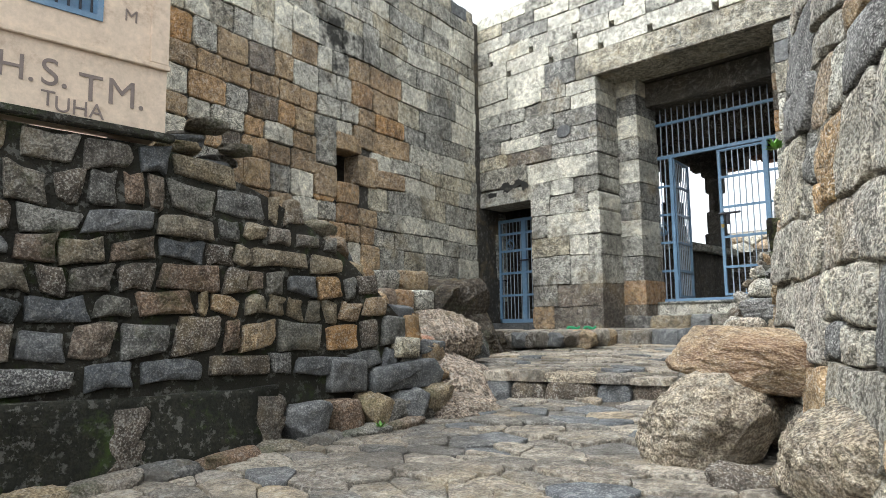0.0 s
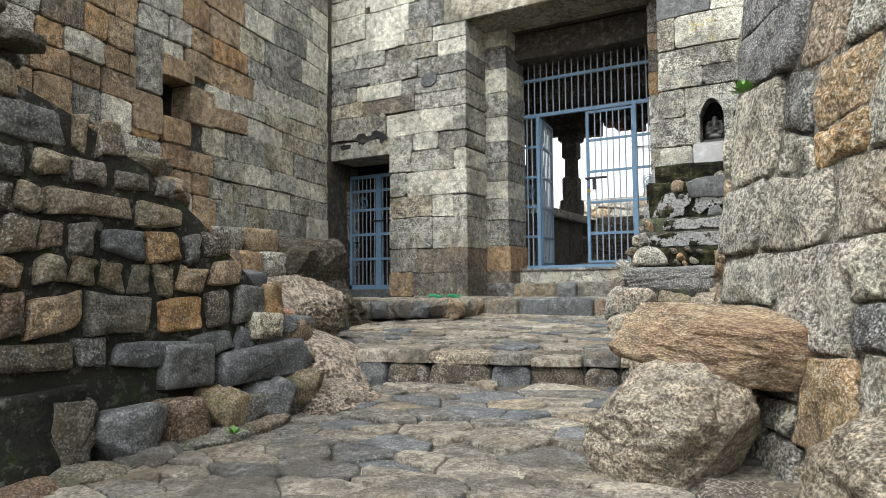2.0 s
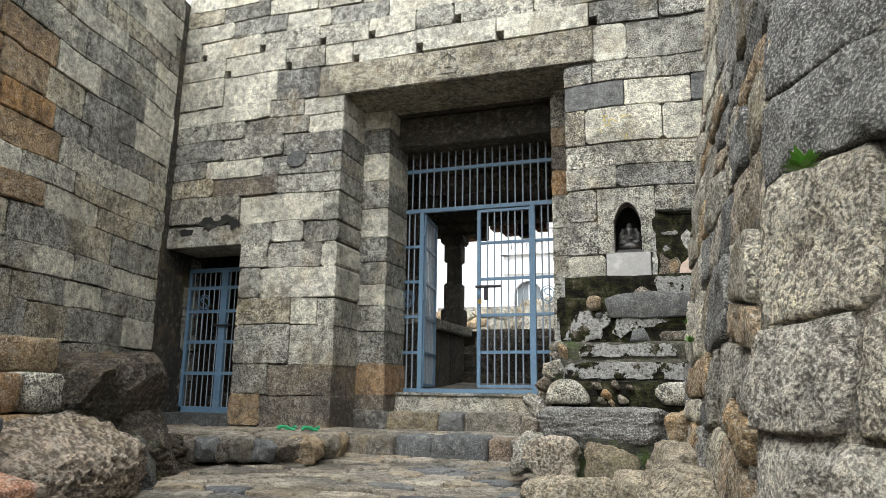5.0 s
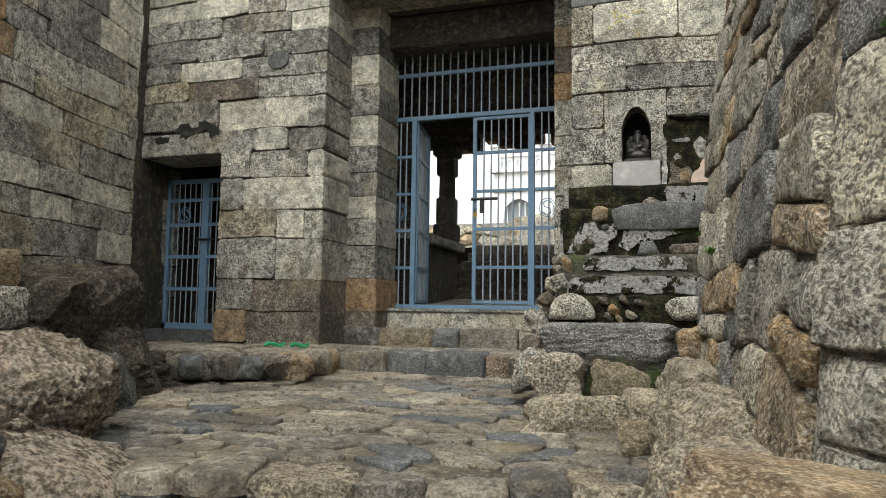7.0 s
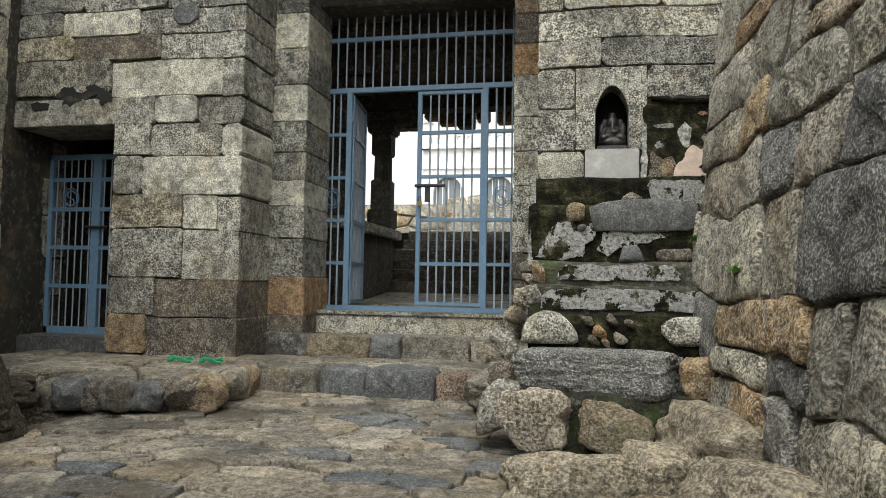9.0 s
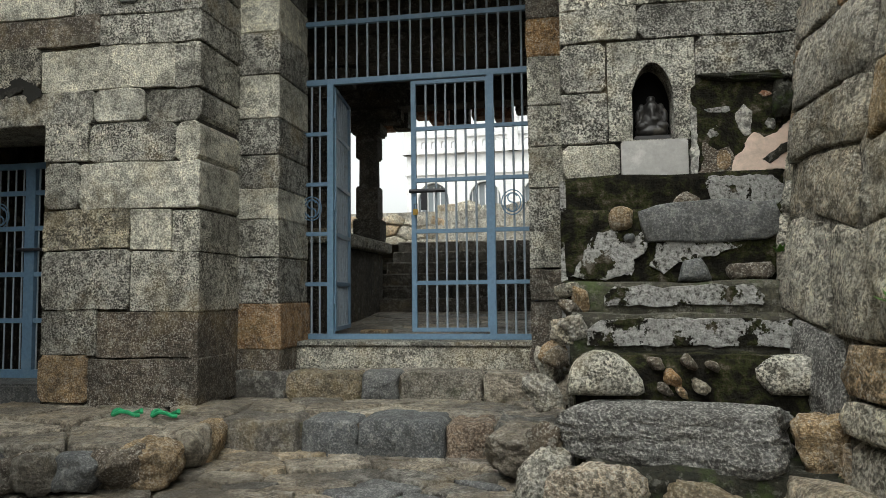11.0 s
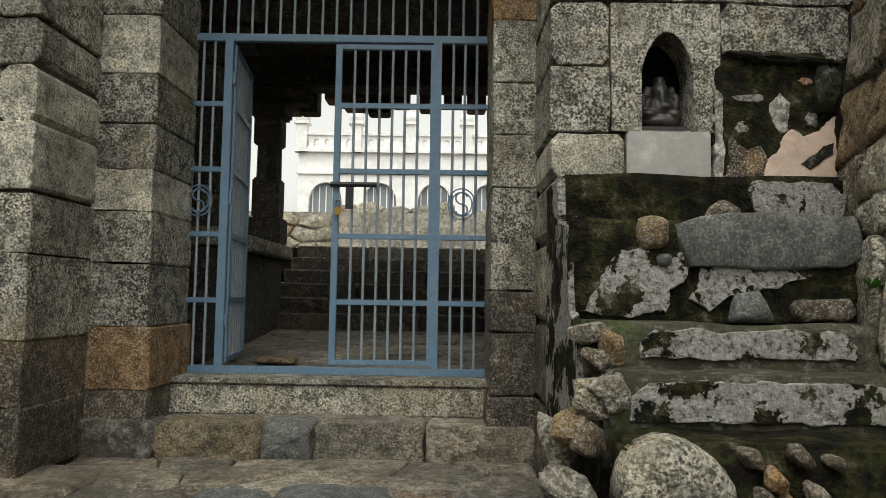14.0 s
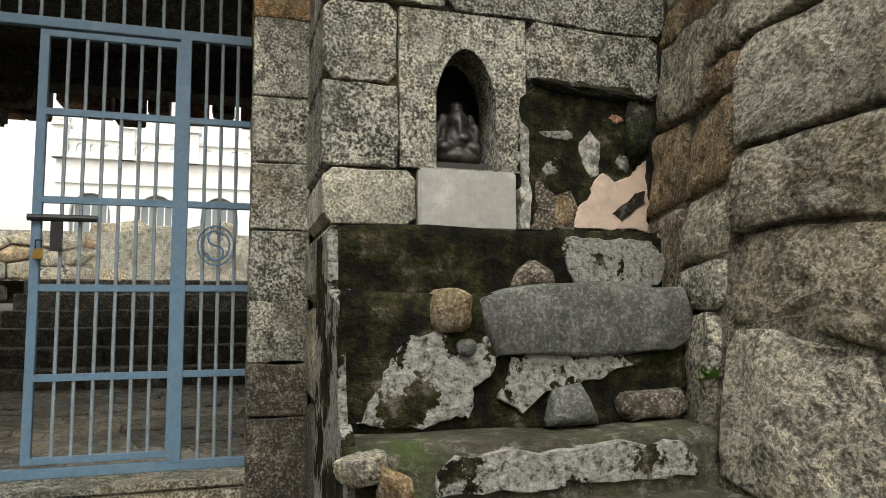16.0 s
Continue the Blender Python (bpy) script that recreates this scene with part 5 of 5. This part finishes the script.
for i, (at, size, rot, m, lab) in enumerate((
        ((-7.25, 7.3, 1.78), (0.48, 0.55, 0.5), (0, 6, 14), bedrock_mat, "dark brown outcrop of bedrock beside the side door"),
        ((-7.1, 7.82, 1.42), (0.5, 0.42, 0.40), (0, 5, -12), bedrock_mat, "dark layered bedrock ledge at the terrace edge"),
        ((-7.75, 8.6, 1.22), (0.75, 0.55, 0.26), (0, 0, 30), bedrock_mat, "dark bedrock against the old wall"),
        ((-6.6, 7.2, 1.18), (0.3, 0.42, 0.36), (0, 0, 10), rubble_mat, "grey mossy rock at the terrace edge"))):
    boulder("bedrock", at, size, i + 5.1, m, lab, rot, 6, 0.38, 7.0, "rock", knob=0.025, facets=6)
blob = boulder("lime_concrete_lump", (-6.1, 5.95, 1.28), (0.52, 0.72, 0.45), 7.7, grit_mat, "rounded lump of pinkish pebbly lime concrete", (0, 14, 8), 6, 0.2, 2.5, "rubble", knob=0.09)
blob2 = boulder("lime_concrete_apron", (-5.35, 5.62, 0.86), (0.55, 0.6, 0.34), 8.8, grit_mat, "sloping apron of pebbly lime concrete beside the step", (0, 26, -18), 6, 0.25, 2.3, "rubble", knob=0.10)
blob3 = boulder("lime_concrete_toe", (-4.72, 5.1, 0.70), (0.40, 0.36, 0.18), 9.9, grit_mat, "low toe of pebbly lime concrete on the paving", (0, 16, -25), 6, 0.25, 2.3, "rubble", knob=0.12)
for x, y, z, a, m, lab in ((-5.95, 5.15, 1.72, 0.24, granite_dark, "flat blue-grey stone lying on the concrete lump"), (-5.85, 4.95, 1.5, 0.2, laterite, "orange block end beside the concrete lump"), (-5.55, 5.2, 1.42, 0.2, brick_mat, "dull red stone bedded in the concrete")):
    boulder("bedded_stone", (x, y, z), (a, a * 1.1, a * 0.5), x * 3 + y, m, lab, (0, 10, 20), 4, 0.3, 6.0, "stone")
def rubble_top(y):
    return 2.95 if y < 2.15 else max(0.55, 2.95 - 0.30 * (y - 2.15) - 0.26 * max(0.0, y - 2.9) ** 1.5 - 0.12 * max(0, y - 3.9))


bank = thing("rubble_bank", "bank of stacked loose grey stones behind the low wall", "rubble")
grid_mesh("bank_core", -8.2, -5.0, 2.2, 8.2, 24, 40, lambda x, y: max(0.5, min(rubble_top(y) - 0.12 + 0.2 * max(0.0, -5.2 - x), 2.75 - 0.16 * (y - 2.0)) + 0.06 * noise.noise(Vector((x * 3, y * 3, 0)))), mortar, "", "", bank)

# ---- low rubble wall with the house on it ----
RB = Face((-4.87, 0, 0), (0, 1, 0), (0, 0, 1))
rubble_wall = tagged(new("rubble_wall"), "low mossy wall of dark mortared field stones", "wall", "", "structure")


ys = [-1.0 + 0.1 * i for i in range(60)]
prof = [(-4.0, 0.2)] + [(4.9, 0.2)] + [(y, rubble_top(y) - 0.05) for y in reversed(ys)] + [(-4.0, 2.9)]
plate("wall_core", prof, [], Face((-4.9, 0, 0), (0, 1, 0), (0, 0, 1)), 0.9, mortar, rubble_wall)
w = 1.16
while w < 3.0:
    h = random.uniform(0.16, 0.28)
    u = 0.1 - random.uniform(0, 0.3)
    while u < 5.2:
        l = random.choice([0.14, 0.2, 0.25, 0.3, 0.36, 0.44]) * random.uniform(0.85, 1.15) * (1.6 if w < 1.3 else 1.1)
        if w + h * 0.55 < rubble_top(u + l / 2):
            m = random.choice([slab_grey, slab_grey, stained, granite_dark]) if w < 1.3 else random.choice([rubble_mat, rubble_mat, rubble_mat, granite_dark, rubble_mat, stained, laterite if w < 2.0 else rubble_mat])
            q = [random.uniform(-0.025, 0.025) for _ in range(4)]
            jog = lambda: random.uniform(-0.036, 0.036)
            a, b, c, d = u + 0.024, u + l - 0.02, w + q[1] * 0.5 + 0.022, w + h + q[2] * 0.5 - 0.018
            quad = [(a + jog(), c + jog()), ((a + b) / 2 + 2 * jog(), c + 0.4 * jog()), (b + jog(), c + jog()), (b + 0.4 * jog(), (c + d) / 2 + jog()), (b + jog(), d + jog()), ((a + b) / 2 + 2 * jog(), d + 0.5 * jog()), (a + jog(), d + jog())]
            rough_stone("field_stone", wavy(quad, 0.11, 1.0, 4.0), RB, m, rubble_wall, random.uniform(0.0, 0.03), 0.08, 0.01, 0.013, None, 28, 0.022)
        u += l
    w += h
# loose stepping end of the wall
for i in range(34):
    y = random.uniform(3.3, 5.3)
    s = random.uniform(0.1, 0.2)
    back = random.uniform(0, 1.4)
    zt = min(rubble_top(y), 2.6) + 0.28 * back * (1 if y > 3.6 else 0.5)
    boulder("loose_stone", (-4.95 - back, y + 0.35 * back, zt - 0.02), (s * 1.2, s, s * 0.62), i + 0.37, [rubble_mat, rubble_mat, granite_dark, laterite][i % 4], "", (random.uniform(-15, 15), random.uniform(-15, 15), random.uniform(0, 180)), 3, 0.4, 3.5, parent=bank)
ledge = thing("mossy_plinth", "black mossy plastered plinth below the rubble wall", "plinth")
lb2 = box_bm([(-5.2, -4.80, -3.0, 3.05, 0.2, 1.12)])
bmesh.ops.subdivide_edges(lb2, edges=list(lb2.edges), cuts=18, use_grid_fill=True)
for v in lb2.verts:
    v.co += Vector((0.045, 0.02, 0.03)) * noise.noise(v.co * 2.3) + Vector((0.02, 0, 0.012)) * noise.noise(v.co * 7)
part("plinth_body", lb2, mossy, ledge, "", True)
for y in (1.92, 3.0):
    left = [(y - 0.12 + 0.09 * noise.noise(Vector((k * 0.9, y, 0))), 1.05 - 0.07 * k) for k in range(10)]
    right = [(y + 0.12 + 0.09 * noise.noise(Vector((k * 0.9, y, 7))), 0.42 + 0.07 * k) for k in range(10)]
    rough_stone("rubble_strip", left + right, Face((-4.79, 0, 0), (0, 1, 0), (0, 0, 1)), stained, ledge, -0.005, 0.1, 0.01, 0.016, None, 36)
for i in range(9):
    y = 0.9 + i * 0.42
    boulder("edging_stone", (-4.68, y, floor_z(-4.6, y) + 0.0), (0.13, 0.24, 0.07), i + 11.2, rubble_mat if i % 3 else flag_mat, "flat mossy edging stone along the plinth", (0, 8, random.uniform(-20, 20)), 4, 0.35, 3.2, "stone", "edging stones along the plinth", knob=0.05)
for i in range(5):
    y = 3.35 + i * 0.36
    boulder("base_stone", (-4.86, y, floor_z(-4.8, y) + 0.16), (0.2, 0.22, 0.15), i + 21.2, [granite_dark, rubble_mat, rubble_mat][i % 3], "dark base stone at the broken wall end", (0, 0, random.uniform(-25, 25)), 4, 0.3, 4.0, "stone", "base stones of the broken wall")

for poly, m, pr in (([(4.02, 0.98), (4.86, 1.0), (4.9, 1.14), (4.78, 1.27), (4.4, 1.24), (4.05, 1.2)], granite_dark, 0.10), ([(3.58, 1.02), (3.98, 1.0), (3.98, 1.28), (3.6, 1.3)], granite_dark, 0.07),
                    ([(3.9, 0.66), (4.75, 0.7), (4.85, 0.95), (4.5, 0.96), (4.0, 0.86)], rubble_mat, 0.16), ([(4.3, 1.28), (4.62, 1.27), (4.64, 1.46), (4.34, 1.48)], granite, 0.06), ([(4.64, 1.3), (4.98, 1.3), (5.0, 1.42), (4.66, 1.45)], granite_dark, 0.05)):
    rough_stone("corner_stone", poly, RB, m, rubble_wall, pr, 0.45, 0.015, 0.02, None, 24)
for i in range(7):
    boulder("loose_slab", (-5.15 - 0.1 * (i % 3), 2.3 + 0.09 * i, 2.98 + 0.1 * (i % 4) - 0.02 * i), (0.17, 0.14, 0.055), i + 71.1, [rubble_mat, granite_dark, flag_mat][i % 3], "", (random.uniform(-8, 8), random.uniform(-8, 8), random.uniform(60, 120)), 4, 0.3, 4.0, parent=bank)
house = thing("plastered_house", "cream limewashed house corner with a weathered plaster face", "house")
HF = Face((-4.84, 0, 0), (0, 1, 0), (0, 0, 1))
plate("house_wall", [(-3.0, 2.97), (2.1, 2.97), (2.1, 6.2), (-3.0, 6.2)], [[(1.16, 3.70), (1.64, 3.70), (1.64, 4.7), (1.16, 4.7)]], HF, 0.3, cream, house)
box("house_return", -7.2, -5.14, 1.8, 2.1, 2.9, 6.2, cream, house)
box("plaster_band", -4.84, -4.815, -3.0, 2.12, 3.46, 3.50, cream, house, "chipped horizontal plaster band", 0.006)
box("corner_strip", -4.84, -4.82, 1.97, 2.105, 3.50, 6.2, cream, house, "", 0.005)
box("base_course", -4.88, -4.79, -3.0, 2.16, 2.93, 2.985, mortar, house, "dark stained base course", 0.01)
win = box("window", -4.98, -4.95, 1.16, 1.64, 3.70, 4.7, blue_paint, house, "blue barred window")
for i in range(6):
    bm = bmesh.new()
    rod(bm, (-4.93, 1.22 + 0.075 * i, 3.72), (-4.93, 1.22 + 0.075 * i, 4.68), 0.009)
    part("window_bar", bm, black_iron, win)
part("window_frame", box_bm([(-4.96, -4.83, 1.16, 1.20, 3.70, 4.7), (-4.96, -4.83, 1.60, 1.64, 3.70, 4.7), (-4.96, -4.83, 1.20, 1.60, 3.70, 3.74)]), blue_paint, house)
painted = thing("wall_writing", "faded grey painted letters on the cream plaster", "writing")
for text, u, w, s in (("H.", 1.02, 3.17, 0.24), ("S.", 1.27, 3.17, 0.26), ("T", 1.50, 3.12, 0.27), ("M.", 1.68, 3.13, 0.27), ("T", 1.28, 3.03, 0.15), ("UHA", 1.36, 3.005, 0.15), ("M", 1.78, 3.76, 0.13)):
    lettering("letters", text, HF, u, w, s, ink, 0.001, painted)
chalk = thing("chalk_writing", "faint yellow chalk marks on a granite block", "writing")
for i in range(12):
    a = Vector((-2.93 + 0.45 * random.random(), 10.232, 4.92 + 0.28 * random.random()))
    bm = bmesh.new()
    rod(bm, a, a + Vector((random.uniform(-0.07, 0.08), 0, random.uniform(-0.07, 0.07))), 0.005, 5)
    part("chalk_mark", bm, yellow_chalk, chalk)

# ---- right wall stones ----
def crooked(u, w, seed):
    """How far a rough course wanders at a place on its wall."""
    return 0.13 * noise.noise(Vector((u * 0.9, w * 0.6, seed))) + 0.05 * noise.noise(Vector((u * 2.7, w * 1.4, seed + 5)))


for face, u1, w0, seed in ((RW0, 1.05, 1.5, 1.0), (RW, 3.76, 0.7, 2.0), (RN, 2.9, 0.4, 3.0)):
    w = w0
    while w < 6.5:
        h = random.uniform(0.3, 0.58)
        u, slant = -0.02, 0.0
        while u < u1 - 0.02:
            l = random.uniform(0.3, 0.55) if random.random() < 0.45 else random.uniform(0.55, 0.95)
            end = u1 if u1 - u - l < 0.3 else u + l
            turn = 0.0 if end == u1 else random.uniform(-0.12, 0.12)
            rows = [(w, w + h)] if h < 0.42 or random.random() < 0.6 else [(w, w + h * 0.4), (w + h * 0.4, w + h)]
            for c, d in rows:
                p0, p1, q0, q1 = [x + k * ((z - w) / h - 0.5) for x, k, z in ((u, slant, c), (u, slant, d), (end, turn, c), (end, turn, d))]
                ring = [(p0 + (q0 - p0) * t, c) for t in (0.04, 0.3, 0.6, 0.95)] + [(q0 + (q1 - q0) * 0.5, (c + d) / 2)] + [(q1 + (p1 - q1) * t, d) for t in (0.05, 0.4, 0.7, 0.95)] + [(p0 + (p1 - p0) * 0.5, (c + d) / 2)]
                cu, cw = (p0 + q0 + p1 + q1) / 4, (c + d) / 2
                ring = [(x - math.copysign(0.008, x - cu), z - math.copysign(0.008, z - cw)) for x, z in ring]
                m = bastion_mat if random.random() < 0.72 else random.choice([laterite, granite, slab_grey, slab_grey])
                if (face is RW0 and cw > 3.2) or (face is RW and cu < 1.8 and cw > 3.5):
                    m = random.choice([granite_pale, bastion_pale, laterite, bastion_pale])
                rough_stone("wall_boulder", [(x, z + crooked(x, z, seed)) for x, z in ring], face, m, wall_right, random.uniform(-0.01, 0.025), 0.14, 0.012, 0.02, None, 26, 0.022)
            u, slant = end, turn
        w += h

# ---- boulders beside the path ----
boulder("round_boulder", (-1.98, 4.55, 0.88), (0.44, 0.42, 0.36), 1.4, boulder_mat, "big rounded grey-brown gneiss boulder", (8, -12, 25), 6, 0.22, 2.7, "boulder")
boulder("brown_slab_boulder", (-1.68, 4.72, 1.36), (0.64, 0.30, 0.20), 2.9, slab_mat, "long brown layered slab lying on the boulders", (-4, 7, -20), 6, 0.2, 5.5, "boulder")
boulder("cracked_boulder", (-0.74, 3.86, 0.82), (0.55, 0.5, 0.42), 3.7, boulder_mat, "large tilted banded boulder at the path side", (10, 20, 20), 6, 0.25, 3.0, "boulder")
boulder("red_stone", (-1.52, 4.0, 0.62), (0.2, 0.2, 0.14), 4.2, stained, "small reddish stone wedged under the boulders", (0, 10, 0), 5, 0.4, 3.0, "stone")
boulder("path_side_rock", (-1.62, 5.15, 1.1), (0.42, 0.38, 0.36), 5.2, boulder_mat, "pale banded rock at the foot of the wall", (0, 0, 30), 5, 0.3, 3.0, "boulder")
boulder("flat_rock", (-2.05, 5.75, 1.1), (0.42, 0.42, 0.34), 6.4, boulder_mat, "broad flat rock against the wall foot", (0, 8, 20), 5, 0.3, 3.2, "boulder")
boulder("flat_rock", (-1.86, 6.75, 1.22), (0.48, 0.52, 0.30), 7.3, boulder_mat, "layered flat rock against the wall foot", (0, 6, 0), 6, 0.25, 5.0, "boulder")
for i, (x, y, z, a, b, c, m) in enumerate((
        (-3.12, 8.3, 1.42, 0.20, 0.16, 0.17, bastion_mat), (-2.62, 8.12, 1.42, 0.20, 0.15, 0.14, rubble_mat), (-2.88, 7.65, 1.22, 0.32, 0.18, 0.14, bastion_mat), (-2.38, 7.75, 1.25, 0.24, 0.18, 0.15, bastion_mat),
        (-2.03, 8.45, 1.68, 0.17, 0.15, 0.17, laterite), (-2.36, 7.2, 1.14, 0.22, 0.16, 0.1, rubble_mat), (-3.36, 8.5, 1.45, 0.12, 0.14, 0.18, bastion_mat), (-1.94, 7.9, 1.31, 0.34, 0.58, 0.27, boulder_mat),
        (-2.12, 6.3, 1.0, 0.26, 0.22, 0.2, boulder_mat), (-2.42, 6.62, 1.06, 0.16, 0.14, 0.08, flag_mat), (-2.12, 5.4, 0.85, 0.22, 0.24, 0.2, boulder_mat), (-3.5, 9.55, 1.4, 0.25, 0.3, 0.16, flag_mat))):
    boulder("fallen_stone", (x, y, z), (a, b, c), i + 31.5, m, "fallen rough stone at the foot of the broken stair", (random.uniform(-10, 10), random.uniform(-10, 10), random.uniform(-20, 20)), 5, 0.3, 7.0, "stone", "fallen stones by the stair", facets=4)
# rough edge stones of the doorstep platform
platform = thing("door_platform", "rough stone platform before the side door", "platform")
for (cu, cw), poly in crazy(-8.7, -5.85, 8.9, 10.6, 0.6, 0.5, 0.01):
    stone("flagstone", poly, Face((0, 0, 1.47), (1, 0, 0), (0, 1, 0)), flag_mat, platform, random.uniform(-0.02, 0.02), 0.4, 0.02, 0.01, None, 0.015)
for i in range(10):
    boulder("edge_stone", (-5.98 - 0.21 * i, 8.88 + random.uniform(-0.07, 0.07) - 0.02 * i, 1.34 + random.uniform(-0.03, 0.02)), (random.uniform(0.09, 0.17), 0.15, 0.12), i + 51.3, [stained, granite_dark, flag_mat][i % 3], "", (0, 0, random.uniform(-20, 20)), 4, 0.3, 5.5, parent=platform, facets=5)
for i in range(3):
    boulder("edge_stone", (-5.86, 9.1 + 0.3 * i, 1.35), (0.16, 0.2, 0.14), i + 61.3, [laterite, flag_mat][i % 2], "", (0, 0, random.uniform(-20, 20)), 4, 0.3, 5.5, parent=platform, facets=5)

cord = thing("green_cord", "bundle of bright green cord lying on the platform", "cord")
for k in range(2):
    bm = bmesh.new()
    pts = [Vector((-6.55 + 0.32 * k + 0.12 * math.cos(t) * (1 - 0.1 * k), 9.8 + 0.05 * math.sin(t), 1.515 + 0.02 * math.sin(3 * t))) for t in [0.5 * i for i in range(13)]]
    for p, q in zip(pts, pts[1:]):
        rod(bm, p, q, 0.014, 6)
    part("cord_loop", bm, green_cloth, cord)


def tuft(at, n, size, label):
    bm = bmesh.new()
    for i in range(n):
        a, e = random.uniform(0, 6.28), random.uniform(0.1, 1.2)
        d = Vector((math.cos(a) * math.cos(e), math.sin(a) * math.cos(e), math.sin(e)))
        s = Vector((-math.sin(a), math.cos(a), 0)) * size * 0.22
        m = d * size * random.uniform(0.6, 1.1)
        vs = [bm.verts.new(p) for p in (Vector((0, 0, 0)), m * 0.5 + s, m, m * 0.5 - s)]
        bm.faces.new(vs)
    ob = part("wall_weed", bm, leaf_mat)
    ob.matrix_basis = pose(*at)
    return tagged(ob, label, "plant", "weeds in the wall joints")


tuft((-1.62, 5.08, 2.78), 26, 0.09, "small fresh green weed in a wall joint")
tuft((-1.98, 9.3, 2.62), 18, 0.08, "small fresh green weed in a wall joint")
tuft((-2.0, 7.9, 2.35), 14, 0.07, "small fresh green weed in a wall joint")
tuft((-4.55, 3.9, 0.72), 16, 0.07, "small fresh green weed in a wall joint")

moss_mat = plain_mat("bright damp moss", (0.075, 0.13, 0.012), 0.95, wear=(0.03, 0.045, 0.01), wear_amount=0.8, scale=60, bump=0.8)
boulder("moss_clump", (-6.45, 6.98, 1.14), (0.13, 0.16, 0.06), 3.4, moss_mat, "clump of bright green moss on damp stone", (0, 0, 0), 5, 0.6, 2.2, "moss", knob=0.12)

# ---- paving ----
for (cu, cw), poly in crazy(-4.75, 0.2, 1.6, 6.6, 0.46, 0.24, 0.005, 0.49):
    if cw < step_line(cu) - 0.02:
        rough_stone("flagstone", poly, UP, flag_mat if random.random() < 0.9 else granite_dark, path_floor, random.uniform(-0.018, 0.014), 0.06, 0.002, 0.008, floor_z, 18, 0.013)
edge = thing("terrace_step", "low worn stone step at the terrace edge", "step")
SL = Face((STEP_A.x, STEP_A.y, 0), (STEP_B.x - STEP_A.x, STEP_B.y - STEP_A.y, 0), (0, 0, 1))
u = 0.0
while u < 2.9:
    l = random.uniform(0.25, 0.6)
    rough_stone("step_stone", rect_poly(u, u + l, 0.6, 0.98 + random.uniform(-0.015, 0.02), 0.008, 0.06, 0.02), SL, random.choice([rubble_mat, stained, stained, granite_dark]), edge, random.uniform(-0.03, 0.03), 0.4, 0.02, 0.03, None, 22)
    lip = [(u + 0.006, -0.02 + random.uniform(-0.06, 0.05)), (u + l * 0.5, -0.04 + random.uniform(-0.05, 0.03)), (u + l - 0.006, -0.02 + random.uniform(-0.06, 0.05)), (u + l - 0.006, 0.42), (u + 0.006, 0.42)]
    rough_stone("lip_stone", lip, Face((STEP_A.x, STEP_A.y, 1.075), SL.u, (-SL.u.y, SL.u.x, 0)), random.choice([flag_mat, flag_mat, boulder_mat]), edge, random.uniform(-0.03, 0.02), 0.10, 0.006, 0.012, None, 22, 0.025)
    u += l
for (cu, cw), poly in crazy(-6.7, -2.2, 6.0, 9.95, 0.36, 0.20, 0.005, 0.49):
    if cw > step_line(cu) + 0.34:
        rough_stone("flagstone", poly, UP, flag_mat if random.random() < 0.92 else granite_dark, terrace, random.uniform(-0.015, 0.015), 0.06, 0.002, 0.008, terrace_z, 16, 0.012)
